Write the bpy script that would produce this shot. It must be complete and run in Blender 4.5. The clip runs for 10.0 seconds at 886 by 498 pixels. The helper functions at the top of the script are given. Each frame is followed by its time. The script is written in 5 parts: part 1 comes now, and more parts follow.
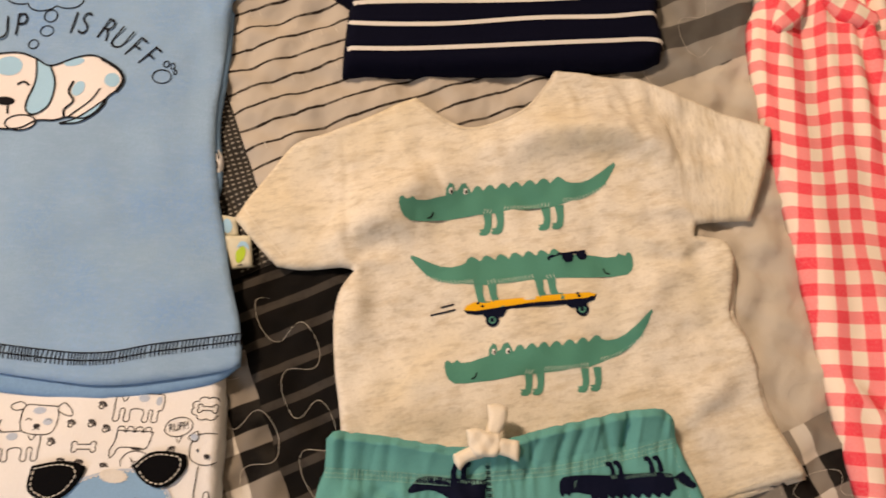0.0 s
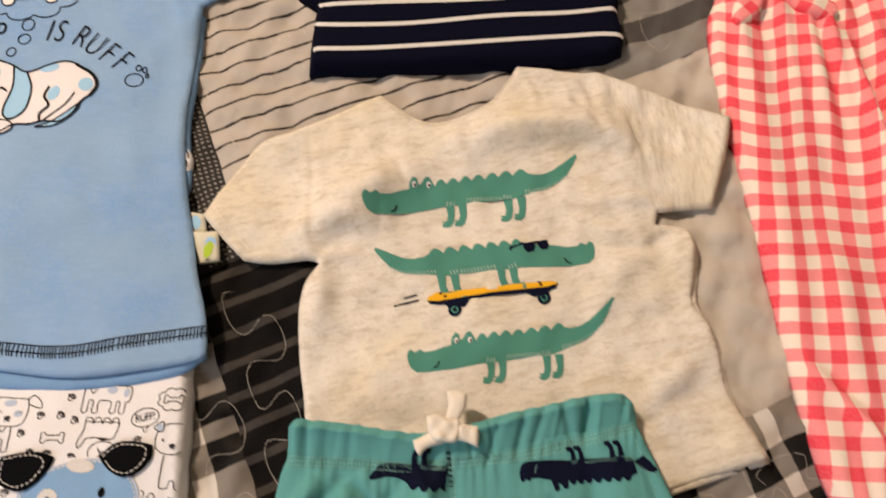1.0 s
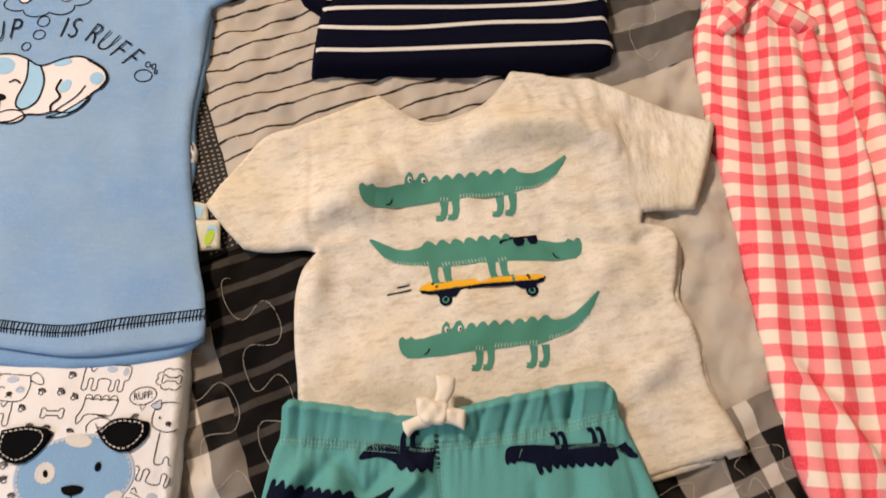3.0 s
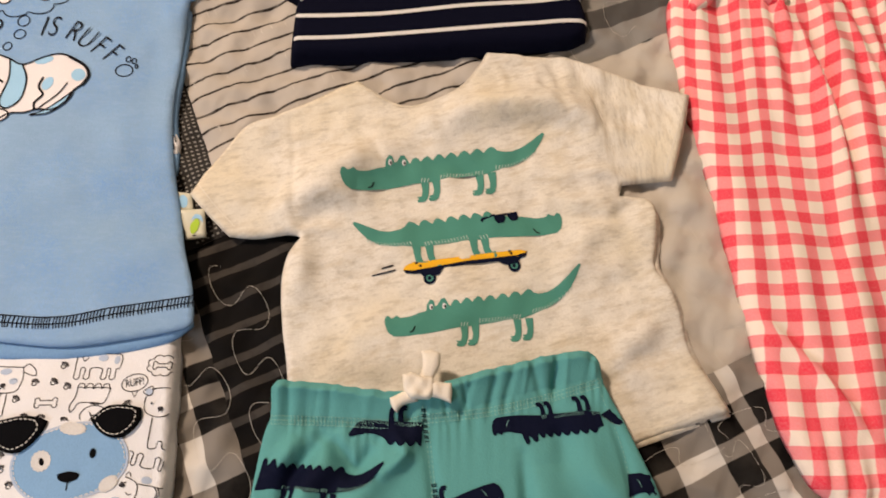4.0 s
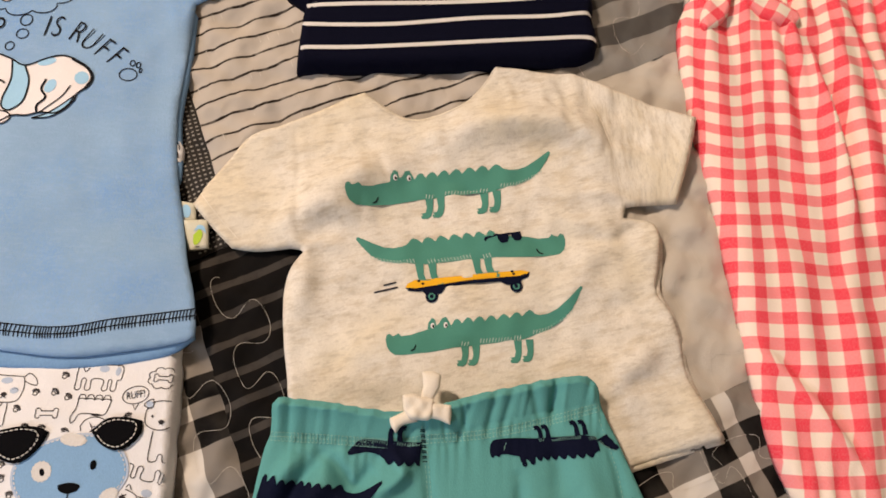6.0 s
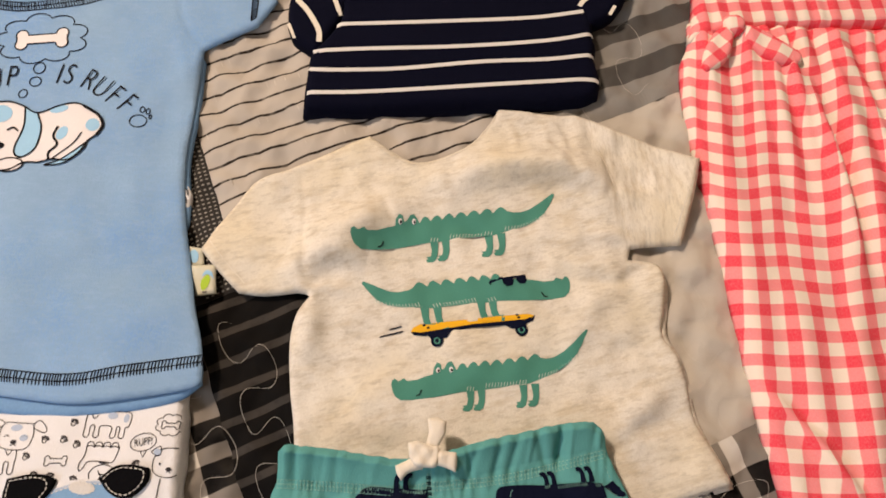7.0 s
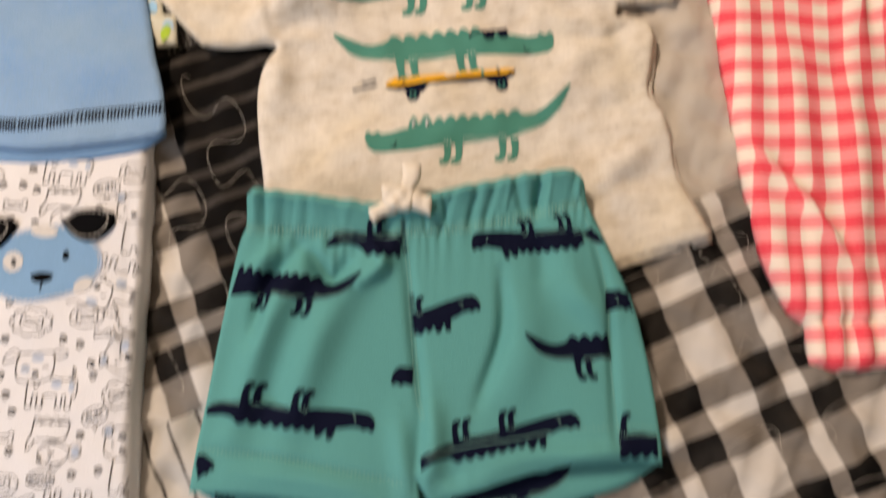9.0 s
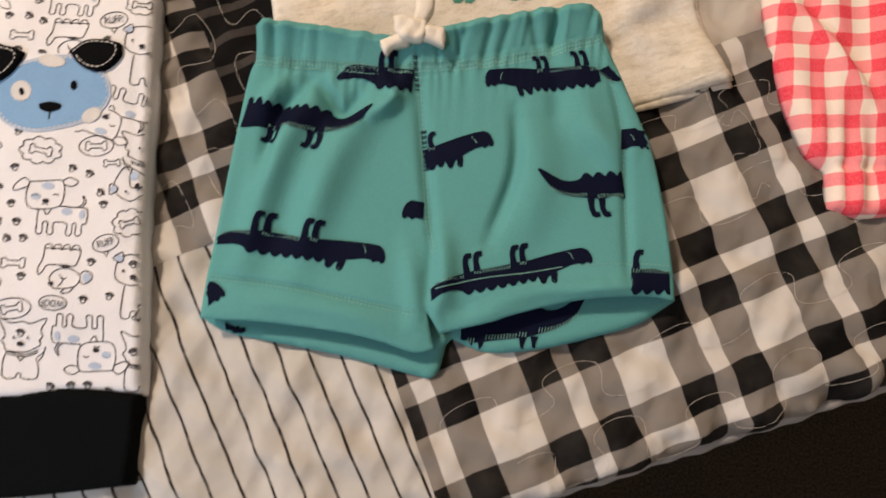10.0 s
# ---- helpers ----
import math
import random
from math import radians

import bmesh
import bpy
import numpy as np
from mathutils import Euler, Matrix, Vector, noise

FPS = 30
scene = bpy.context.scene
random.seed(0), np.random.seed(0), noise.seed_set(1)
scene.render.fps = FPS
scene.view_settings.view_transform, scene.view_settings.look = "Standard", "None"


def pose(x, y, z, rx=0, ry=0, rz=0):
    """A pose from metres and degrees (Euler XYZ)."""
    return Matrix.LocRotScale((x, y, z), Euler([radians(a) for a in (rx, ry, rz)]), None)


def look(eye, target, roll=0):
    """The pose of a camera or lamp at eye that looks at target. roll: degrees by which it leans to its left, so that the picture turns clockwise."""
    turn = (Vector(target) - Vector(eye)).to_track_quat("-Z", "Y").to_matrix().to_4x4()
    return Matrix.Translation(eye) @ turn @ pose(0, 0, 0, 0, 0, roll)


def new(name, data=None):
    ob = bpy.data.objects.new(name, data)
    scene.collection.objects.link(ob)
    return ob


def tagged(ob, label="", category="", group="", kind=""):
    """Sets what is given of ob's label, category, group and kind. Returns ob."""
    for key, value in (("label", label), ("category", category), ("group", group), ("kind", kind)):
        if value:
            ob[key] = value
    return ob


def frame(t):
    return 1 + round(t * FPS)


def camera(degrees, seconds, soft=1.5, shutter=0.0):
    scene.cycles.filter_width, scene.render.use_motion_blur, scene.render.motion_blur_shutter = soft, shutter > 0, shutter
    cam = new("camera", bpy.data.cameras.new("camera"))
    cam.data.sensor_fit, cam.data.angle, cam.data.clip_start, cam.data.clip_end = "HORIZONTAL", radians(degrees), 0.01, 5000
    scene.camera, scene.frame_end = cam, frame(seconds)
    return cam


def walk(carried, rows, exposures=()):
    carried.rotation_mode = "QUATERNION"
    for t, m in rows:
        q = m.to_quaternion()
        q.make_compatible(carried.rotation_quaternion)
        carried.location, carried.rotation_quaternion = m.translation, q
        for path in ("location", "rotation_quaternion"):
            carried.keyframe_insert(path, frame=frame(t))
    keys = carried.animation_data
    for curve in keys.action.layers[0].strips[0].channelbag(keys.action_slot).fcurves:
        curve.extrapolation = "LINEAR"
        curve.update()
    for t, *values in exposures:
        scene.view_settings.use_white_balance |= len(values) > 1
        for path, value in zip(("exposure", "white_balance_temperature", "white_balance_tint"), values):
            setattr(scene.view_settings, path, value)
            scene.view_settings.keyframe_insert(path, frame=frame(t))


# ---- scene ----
cam = camera(67.6, 10.0, 1.7, 0.9)
PATH = [
    (0, (-0.052, -0.075, 0.952), (-0.005, 0.454, -0.976), 7.8),
    (0.5, (-0.033, -0.074, 0.954), (0.003, 0.464, -0.971), 5.9),
    (1, (-0.021, -0.091, 0.955), (-0.012, 0.486, -0.959), 2.8),
    (1.5, (0.003, -0.097, 0.955), (0.02, 0.477, -0.961), 3.6),
    (2, (0.013, -0.095, 0.951), (0.022, 0.486, -0.962), 3.2),
    (2.5, (-0.009, -0.094, 0.961), (0.007, 0.523, -0.942), 4.3),
    (2.7, (-0.017, -0.101, 0.963), (-0.005, 0.53, -0.934), 4.3),
    (3.8, (-0.011, -0.128, 0.966), (0.013, 0.521, -0.926), 3.5),
    (4, (-0.006, -0.127, 0.967), (0.011, 0.508, -0.929), 2.4),
    (4.5, (0.0, -0.123, 0.968), (0.013, 0.478, -0.94), 2.4),
    (5, (-0.002, -0.123, 0.97), (-0.008, 0.496, -0.932), 1.4),
    (5.2, (0.006, -0.115, 0.97), (-0.029, 0.494, -0.935), -1.1),
    (6.3, (-0.016, -0.101, 0.983), (0.032, 0.472, -0.932), 7.5),
    (6.5, (-0.013, -0.098, 0.991), (-0.022, 0.508, -0.915), 2.6),
    (7, (-0.01, -0.086, 0.983), (-0.006, 0.535, -0.918), 2.6),
    (7.5, (-0.009, -0.085, 0.982), (-0.026, 0.554, -0.913), 0.3),
    (8, (-0.004, -0.096, 0.979), (-0.017, 0.514, -0.925), 0.8),
    (8.2, (-0.002, -0.125, 0.961), (-0.025, 0.489, -0.942), 0.3),
    (8.5, (0.003, -0.129, 0.942), (0.008, 0.306, -1.011), 4.8),
    (8.7, (0.009, -0.142, 0.94), (0.01, 0.245, -1.023), 3.8),
    (9, (0.003, -0.176, 0.942), (0.047, 0.183, -1.025), 9.3),
    (9.5, (0.011, -0.226, 0.919), (0.041, 0.025, -1.065), 8.9),
    (10, (0.005, -0.246, 0.926), (0.027, 0.0, -1.059), 8.2),
]
walk(cam, [(t, look(eye, target, roll)) for t, eye, target, roll in PATH],
     [(0, -0.10, 7500, 12), (0.6, -0.04, 7000, 11), (1.5, 0.0, 6500, 10), (7.9, 0.0, 6500, 10), (8.3, 0.0, 6700, 10), (9.0, 0.0, 6500, 10), (10.0, 0.0, 6450, 10)])

Z = 0.55  # height of the bed's top

# ---- world and lights ----
world = bpy.data.worlds.new("world")
world.use_nodes = True
scene.world = world
world.node_tree.nodes["Background"].inputs["Color"].default_value = (0.75, 0.8, 1.0, 1)
world.node_tree.nodes["Background"].inputs["Strength"].default_value = 0.1


def area(name, m, size, power, color):
    data = bpy.data.lights.new(name, "AREA")
    data.shape, data.size, data.energy, data.color = "DISK", size, power, color
    ob = new(name, data)
    ob.matrix_world = m
    return ob


area("ceiling_lamp_light", look((-1.15, 0.95, 2.30), (0, 0, Z)), 0.26, 50.0, (1.0, 0.785, 0.61))
area("window_light", look((-0.80, -0.90, 1.20), (-0.10, -0.15, Z)), 0.55, 5.6, (0.64, 0.78, 1.0))


# ---- materials ----
class Mat:
    """A small builder of node materials."""

    def __init__(self, name, rough=0.9, sheen=0.0):
        self.m = bpy.data.materials.new(name)
        self.m.use_nodes = True
        self.t = self.m.node_tree
        self.b = self.t.nodes["Principled BSDF"]
        self.b.inputs["Roughness"].default_value = rough
        self.b.inputs["Specular IOR Level"].default_value = 0.08
        self.b.inputs["Sheen Weight"].default_value = sheen
        self.b.inputs["Sheen Roughness"].default_value = 0.6

    def node(self, kind, **values):
        n = self.t.nodes.new("ShaderNode" + kind)
        for k, v in values.items():
            n.inputs[k].default_value = v
        return n

    def link(self, a, b):
        self.t.links.new(a, b)

    def coords(self, uv=False):
        if uv:
            n = self.t.nodes.new("ShaderNodeUVMap")
            n.uv_map = "UVMap"
            return n.outputs[0]
        return self.t.nodes.new("ShaderNodeTexCoord").outputs["Object"]

    def scaled(self, vec, sx, sy, sz=1.0, rot=0.0):
        n = self.node("Mapping", Scale=(sx, sy, sz), Rotation=(0, 0, radians(rot)))
        self.link(vec, n.inputs[0])
        return n.outputs[0]

    def turned(self, vec, rot):
        n = self.node("Mapping", Rotation=(0, 0, radians(rot)))
        self.link(vec, n.inputs[0])
        return n.outputs[0]

    def noise(self, vec, scale, detail=3.0, rough=0.55):
        n = self.node("TexNoise", Scale=scale, Detail=detail, Roughness=rough)
        self.link(vec, n.inputs["Vector"])
        return n.outputs["Fac"]

    def math(self, op, a, b=None, clamp=False):
        n = self.t.nodes.new("ShaderNodeMath")
        n.operation, n.use_clamp = op, clamp
        for i, v in enumerate((a, b)):
            if v is None:
                continue
            if isinstance(v, (int, float)):
                n.inputs[i].default_value = v
            else:
                self.link(v, n.inputs[i])
        return n.outputs[0]

    def ramp(self, fac, lo, hi):
        """0 below lo, 1 above hi."""
        n = self.node("MapRange")
        n.clamp = True
        n.inputs[1].default_value, n.inputs[2].default_value = lo, hi
        self.link(fac, n.inputs[0])
        return n.outputs[0]

    def mix(self, fac, a, b):
        n = self.t.nodes.new("ShaderNodeMix")
        n.data_type = "RGBA"
        for i, v in ((0, fac), (6, a), (7, b)):
            if isinstance(v, (int, float)):
                n.inputs[i].default_value = v
            elif isinstance(v, tuple):
                n.inputs[i].default_value = (*v, 1)
            else:
                self.link(v, n.inputs[i])
        return n.outputs[2]

    def finish(self, color, bump=None, depth=0.0003, strength=0.5):
        if isinstance(color, tuple):
            self.b.inputs["Base Color"].default_value = (*color, 1)
        else:
            self.link(color, self.b.inputs["Base Color"])
        if bump is not None:
            n = self.node("Bump", Strength=strength, Distance=depth)
            self.link(bump, n.inputs["Height"])
            self.link(n.outputs[0], self.b.inputs["Normal"])
        return self.m


def knit(name, color, dark=0.86, streak=0.0, streak_color=(0.3, 0.25, 0.2), weave=900.0, turn=0.0, rough=0.9, sheen=0.0, mottle=0.5, shade_tint=None):
    """A knitted or woven cloth: fine ribs, a soft mottling, flecks of a second yarn, and on request painted shading
    patches.
    """
    k = Mat(name, rough, sheen)
    co = k.coords()
    big = k.noise(co, 18.0, 3.0)
    col = k.mix(k.ramp(big, 0.3, 0.75), tuple(c * (1 - (1 - dark) * mottle) for c in color), color)
    if shade_tint:
        col = k.mix(k.math("MULTIPLY", k.ramp(k.noise(co, 13.0, 3.0), 0.42, 0.68), 0.85), col, shade_tint)
    fine = k.noise(k.scaled(co, weave, weave * 0.55, 1.0, turn), 1.0, 1.0)
    col = k.mix(k.ramp(fine, 0.25, 0.7), tuple(c * dark for c in color), col)
    if streak > 0:
        f1 = k.noise(k.scaled(co, 130.0, 400.0, 1.0, turn), 1.0, 4.0, 0.7)
        f2 = k.noise(k.scaled(co, 260.0, 760.0, 1.0, turn), 1.0, 3.0, 0.7)
        both = k.math("ADD", k.math("MULTIPLY", k.ramp(f1, 0.48, 0.75), 0.8), k.math("MULTIPLY", k.ramp(f2, 0.5, 0.8), 0.6), True)
        col = k.mix(k.math("MULTIPLY", both, streak), col, streak_color)
    return k.finish(col, k.math("ADD", fine, k.math("MULTIPLY", big, 1.5)), 0.0004, 0.5)


def bands(k, value, spans, period, start):
    """1 inside the spans (offset, width) of a repeating sequence, else 0."""
    at = k.math("MODULO", k.math("ADD", k.math("SUBTRACT", value, start), period * 40), period)
    total = None
    soft = 0.0005
    for a, w in spans:
        edge = k.math("MULTIPLY", k.ramp(at, a, a + soft), k.math("SUBTRACT", 1.0, k.ramp(at, a + w - soft, a + w)))
        total = edge if total is None else k.math("ADD", total, edge, True)
    return total


def axes(k, wobble=0.0012):
    sep = k.t.nodes.new("ShaderNodeSeparateXYZ")
    co = k.coords(True)
    k.link(co, sep.inputs[0])
    n1 = k.math("MULTIPLY", k.math("SUBTRACT", k.noise(co, 22.0, 2.0), 0.5), wobble * 2)
    n2 = k.math("MULTIPLY", k.math("SUBTRACT", k.noise(k.scaled(co, 1.1, 1.3, 1, 40), 24.0, 2.0), 0.5), wobble * 2)
    return co, k.math("ADD", sep.outputs[0], n1), k.math("ADD", sep.outputs[1], n2)


def cotton_bump(k, co):
    return k.math("ADD", k.noise(co, 1400.0, 1.0), k.math("MULTIPLY", k.noise(co, 60.0, 3.0), 5.0))


BLACK, GREY, WHITE = (0.0045, 0.0042, 0.0042), (0.222, 0.200, 0.177), (0.635, 0.605, 0.565)


def plaid(name, cols, cstart, cper, rows, rstart, rper):
    """A woven check: black where dark bands cross, grey where one crosses white, white elsewhere."""
    k = Mat(name)
    co, a, b = axes(k, 0.0019)
    c, r = bands(k, a, cols, cper, cstart), bands(k, b, rows, rper, rstart)
    col = k.mix(k.math("MAXIMUM", c, r), WHITE, GREY)
    col = k.mix(k.math("MULTIPLY", c, r), col, BLACK)
    col = k.mix(k.math("MULTIPLY", k.ramp(k.noise(co, 30.0, 4.0), 0.35, 0.8), 0.12), col, (0.3, 0.27, 0.24))
    return k.finish(col, cotton_bump(k, co), 0.0004, 0.5)


def striped(name, base, line, width, period, start, along, wobble=0.0009):
    """Cotton with thin lines across one axis."""
    k = Mat(name)
    co, a, b = axes(k, wobble)
    f = bands(k, a if along else b, [(0.0, width)], period, start)
    f = k.math("MULTIPLY", f, k.math("ADD", 0.72, k.math("MULTIPLY", k.ramp(k.noise(co, 160.0, 2.0), 0.3, 0.5), 0.28)))
    mottled = k.mix(k.ramp(k.noise(co, 25.0, 4.0), 0.3, 0.75), tuple(c * 0.86 for c in base), base)
    return k.finish(k.mix(f, mottled, line), cotton_bump(k, co), 0.0004, 0.5)


def dotted(name):
    k = Mat(name)
    co, a, b = axes(k, 0.0004)
    f = k.math("MULTIPLY", bands(k, a, [(0.0, 0.0023)], 0.0037, 0.0), bands(k, b, [(0.0, 0.0016)], 0.0035, 0.0))
    return k.finish(k.mix(f, (0.035, 0.032, 0.03), (0.33, 0.31, 0.28)), cotton_bump(k, co), 0.0004, 0.5)


def broad(name):
    k = Mat(name)
    co, a, b = axes(k, 0.001)
    f = bands(k, b, [(0.0, 0.0175)], 0.033, 0.0)
    return k.finish(k.mix(f, (0.26, 0.245, 0.225), (0.085, 0.08, 0.075)), cotton_bump(k, co), 0.0004, 0.5)


def gingham(name, per):
    k = Mat(name, 0.9, 0.0)
    co, a, b = axes(k, 0.0007)
    half = per * 0.5
    c, r = bands(k, a, [(0.0, half)], per, 0.0), bands(k, b, [(0.0, half)], per, 0.0)
    col = k.mix(k.math("MAXIMUM", c, r), (0.90, 0.77, 0.665), (0.92, 0.275, 0.290))
    col = k.mix(k.math("MULTIPLY", c, r), col, (0.86, 0.055, 0.092))
    fine = k.noise(k.scaled(co, 1500.0, 600.0), 1.0, 1.0)
    col = k.mix(k.math("MULTIPLY", k.ramp(fine, 0.35, 0.75), 0.14), col, (0.85, 0.72, 0.66))
    return k.finish(col, k.math("ADD", fine, k.math("MULTIPLY", k.noise(co, 90.0, 3.0), 2.0)), 0.0004, 0.5)


def plain_cotton(name, color, dark=0.88):
    k = Mat(name)
    co = k.coords()
    col = k.mix(k.ramp(k.noise(co, 26.0, 4.0), 0.3, 0.75), tuple(c * dark for c in color), color)
    return k.finish(col, cotton_bump(k, co), 0.0004, 0.5)


def ink(name, color, rough=0.75, worn=0.0):
    """Screen print that lets a little of the knit show."""
    k = Mat(name, rough, 0.0)
    co = k.coords()
    f = k.ramp(k.noise(co, 900.0, 2.0), 0.55, 0.8)
    col = k.mix(k.math("MULTIPLY", f, 0.25 + worn), color, tuple(min(1.0, c * 1.4 + 0.008) for c in color))
    return k.finish(col, k.noise(co, 700.0, 1.0), 0.0002, 0.4)


def marl(name):
    """Oatmeal marl jersey: pale ground, long tan and grey flecks along the yarn, warm clouds; the sleeve's yarn runs across the body's."""
    k = Mat(name)
    co = k.coords()
    fine = k.noise(k.scaled(co, 1100.0, 620.0, 1.0, -20), 1.0, 1.0)
    col = k.mix(k.ramp(fine, 0.25, 0.7), (0.70, 0.655, 0.58), (0.775, 0.73, 0.655))
    cloudy = k.math("MULTIPLY", k.ramp(k.noise(co, 15.0, 3.0, 0.6), 0.46, 0.68), 0.55)
    col = k.mix(cloudy, col, (0.735, 0.635, 0.445))
    sep = k.t.nodes.new("ShaderNodeSeparateXYZ")
    k.link(co, sep.inputs[0])
    sleeve = k.math("MULTIPLY", k.ramp(k.math("ADD", sep.outputs[0], k.math("MULTIPLY", sep.outputs[1], 0.30)), 0.127, 0.137), k.ramp(sep.outputs[1], 0.045, 0.055))
    lie, rise = k.turned(co, -16), k.turned(co, -98)
    for across, along, lo, hi, much, tone in ((62.0, 190.0, 0.49, 0.72, 0.54, (0.51, 0.42, 0.29)), (125.0, 360.0, 0.51, 0.72, 0.46, (0.43, 0.375, 0.30)), (260.0, 600.0, 0.52, 0.75, 0.22, (0.40, 0.36, 0.30))):
        body = k.ramp(k.noise(k.scaled(lie, across, along), 1.0, 3.0, 0.6), lo, hi)
        arm = k.ramp(k.noise(k.scaled(rise, across, along * 1.3), 1.0, 3.0, 0.6), lo, hi)
        f = k.math("ADD", k.math("MULTIPLY", body, k.math("SUBTRACT", 1.0, sleeve)), k.math("MULTIPLY", arm, sleeve))
        col = k.mix(k.math("MULTIPLY", f, much), col, tone)
    return k.finish(col, k.math("ADD", fine, k.math("MULTIPLY", k.noise(co, 120.0, 3.0), 1.5)), 0.0004, 0.5)


M_SHIRT = marl("oatmeal_jersey")
# the top's broad deeper-blue shading is painted into this jersey's colour
M_BLUE = knit("sky_blue_jersey", (0.292, 0.458, 0.682), 0.86, 0.35, (0.35, 0.50, 0.74), 1000.0, mottle=1.3, shade_tint=(0.165, 0.335, 0.66))
# darker copy of the blue jersey, for the back panels and neck lining
M_BLUE_DEEP = knit("deep_blue_jersey", (0.20, 0.36, 0.60), 0.9)
M_TEAL = knit("sage_teal_jersey", (0.112, 0.345, 0.338), 0.93, 0.0, weave=1300.0)
M_NAVY = knit("navy_jersey", (0.0023, 0.0030, 0.0125), 0.8, weave=1200.0)
M_CUFF = knit("black_rib", (0.0025, 0.0035, 0.0042), 0.8, weave=900.0)
M_WHITE = knit("white_jersey", (0.80, 0.80, 0.825), 0.96, weave=1100.0)
M_CREAM = knit("cream_tape", (0.80, 0.74, 0.64), 0.92, weave=1600.0)
M_PINK = gingham("coral_gingham", 0.0172)
M_FACE = knit("blue_fleece", (0.24, 0.42, 0.66), 0.88, weave=1500.0)
M_EAR = knit("black_fleece", (0.003, 0.003, 0.004), 0.8, weave=1500.0)
M_PATCHWHITE = knit("white_felt", (0.72, 0.70, 0.68), 0.9, weave=1500.0)
M_GREEN = ink("green_print", (0.075, 0.255, 0.200))
M_INK = ink("black_print", (0.007, 0.007, 0.010))
M_NAVYINK = ink("navy_print", (0.0035, 0.0055, 0.020), 0.8)
M_YELLOW = ink("yellow_print", (0.83, 0.44, 0.022))
M_WHITEINK = ink("white_print", (0.79, 0.75, 0.76))
M_SKYINK = ink("pale_blue_print", (0.34, 0.58, 0.80))
M_PALEINK = ink("greyish_blue_print", (0.44, 0.52, 0.66))
M_GREYINK = ink("charcoal_line_print", (0.035, 0.032, 0.036))
M_LIMEINK = ink("lime_print", (0.42, 0.60, 0.06))
M_TICK = ink("pale_green_print", (0.50, 0.58, 0.52))
M_THREAD = plain_cotton("quilting_thread", (0.62, 0.58, 0.52))
M_DARKTHREAD = plain_cotton("black_thread", (0.012, 0.013, 0.018))
M_WHITETHREAD = plain_cotton("white_thread", (0.75, 0.72, 0.68))
M_TEALTHREAD = plain_cotton("teal_thread", (0.23, 0.46, 0.41))
M_TAG = plain_cotton("satin_tag", (0.70, 0.68, 0.55))
M_PLAIN = plain_cotton("taupe_cotton", (0.55, 0.50, 0.435), 0.9)
M_PIN = striped("pinstripe_cotton", (0.515, 0.465, 0.41), (0.020, 0.014, 0.011), 0.0023, 0.0142, 0.0, False)
M_PINLOW = striped("pinstripe_cotton_upright", (0.575, 0.55, 0.51), (0.022, 0.017, 0.014), 0.0021, 0.01575, 0.0, True)
M_DARK = striped("black_striped_cotton", (0.0075, 0.0068, 0.0064), (0.052, 0.046, 0.041), 0.0056, 0.0188, -0.0028, False)
M_PLAID = plaid("check_cotton", [(0.0, 0.0205), (0.031, 0.0205)], -0.0533, 0.0812, [(0.0, 0.0188), (0.0302, 0.0188)], -0.2791, 0.0775)
M_PLAIDL = plaid("check_cotton_narrow", [(0.0, 0.0200), (0.033, 0.0200)], -0.212, 0.0812, [(0.0, 0.0180), (0.0270, 0.0170)], -0.1103, 0.0740)
M_DOTS = dotted("dotted_cotton")
M_BANDS = broad("banded_cotton")
M_BIND = plain_cotton("quilt_binding", (0.34, 0.32, 0.30))
M_WALL = plain_cotton("painted_wall", (0.72, 0.69, 0.64), 0.97)


def carpet():
    k = Mat("brown_carpet", 1.0, 0.0)
    co = k.coords()
    f = k.noise(co, 260.0, 3.0, 0.7)
    col = k.mix(k.ramp(f, 0.3, 0.7), (0.020, 0.015, 0.010), (0.072, 0.052, 0.033))
    return k.finish(col, k.math("ADD", f, k.noise(co, 30.0, 2.0)), 0.006, 1.0)


M_CARPET = carpet()

# ---- shaping ----
from mathutils.geometry import delaunay_2d_cdt


def curve(points, step=0.004):
    """A smooth open curve through the points."""
    p = [np.array(q, float) for q in points]
    if len(p) == 2:
        n = max(1, int(np.linalg.norm(p[1] - p[0]) / step))
        return [p[0] + (p[1] - p[0]) * i / n for i in range(n + 1)]
    out = []
    q = [2 * p[0] - p[1], *p, 2 * p[-1] - p[-2]]
    for i in range(1, len(q) - 2):
        n = max(1, int(np.linalg.norm(q[i + 1] - q[i]) / step))
        for j in range(n):
            t = j / n
            out.append(0.5 * (2 * q[i] + (q[i + 1] - q[i - 1]) * t + (2 * q[i - 1] - 5 * q[i] + 4 * q[i + 1] - q[i + 2]) * t * t
                              + (3 * q[i] - q[i - 1] - 3 * q[i + 1] + q[i + 2]) * t ** 3))
    return [*out, p[-1]]


def loop(runs, step=0.004):
    """A closed outline of smooth runs that meet at corners; each run goes on to the next one's first point."""
    out = []
    for i, run in enumerate(runs):
        out += curve([*run, runs[(i + 1) % len(runs)][0]], step)[:-1]
    return np.array(out)


def inside(pts, poly):
    x, y = pts[:, 0], pts[:, 1]
    hit = np.zeros(len(pts), bool)
    for a, b in zip(poly, np.roll(poly, -1, 0)):
        if a[1] != b[1]:
            hit ^= ((a[1] > y) != (b[1] > y)) & (x < (b[0] - a[0]) * (y - a[1]) / (b[1] - a[1]) + a[0])
    return hit


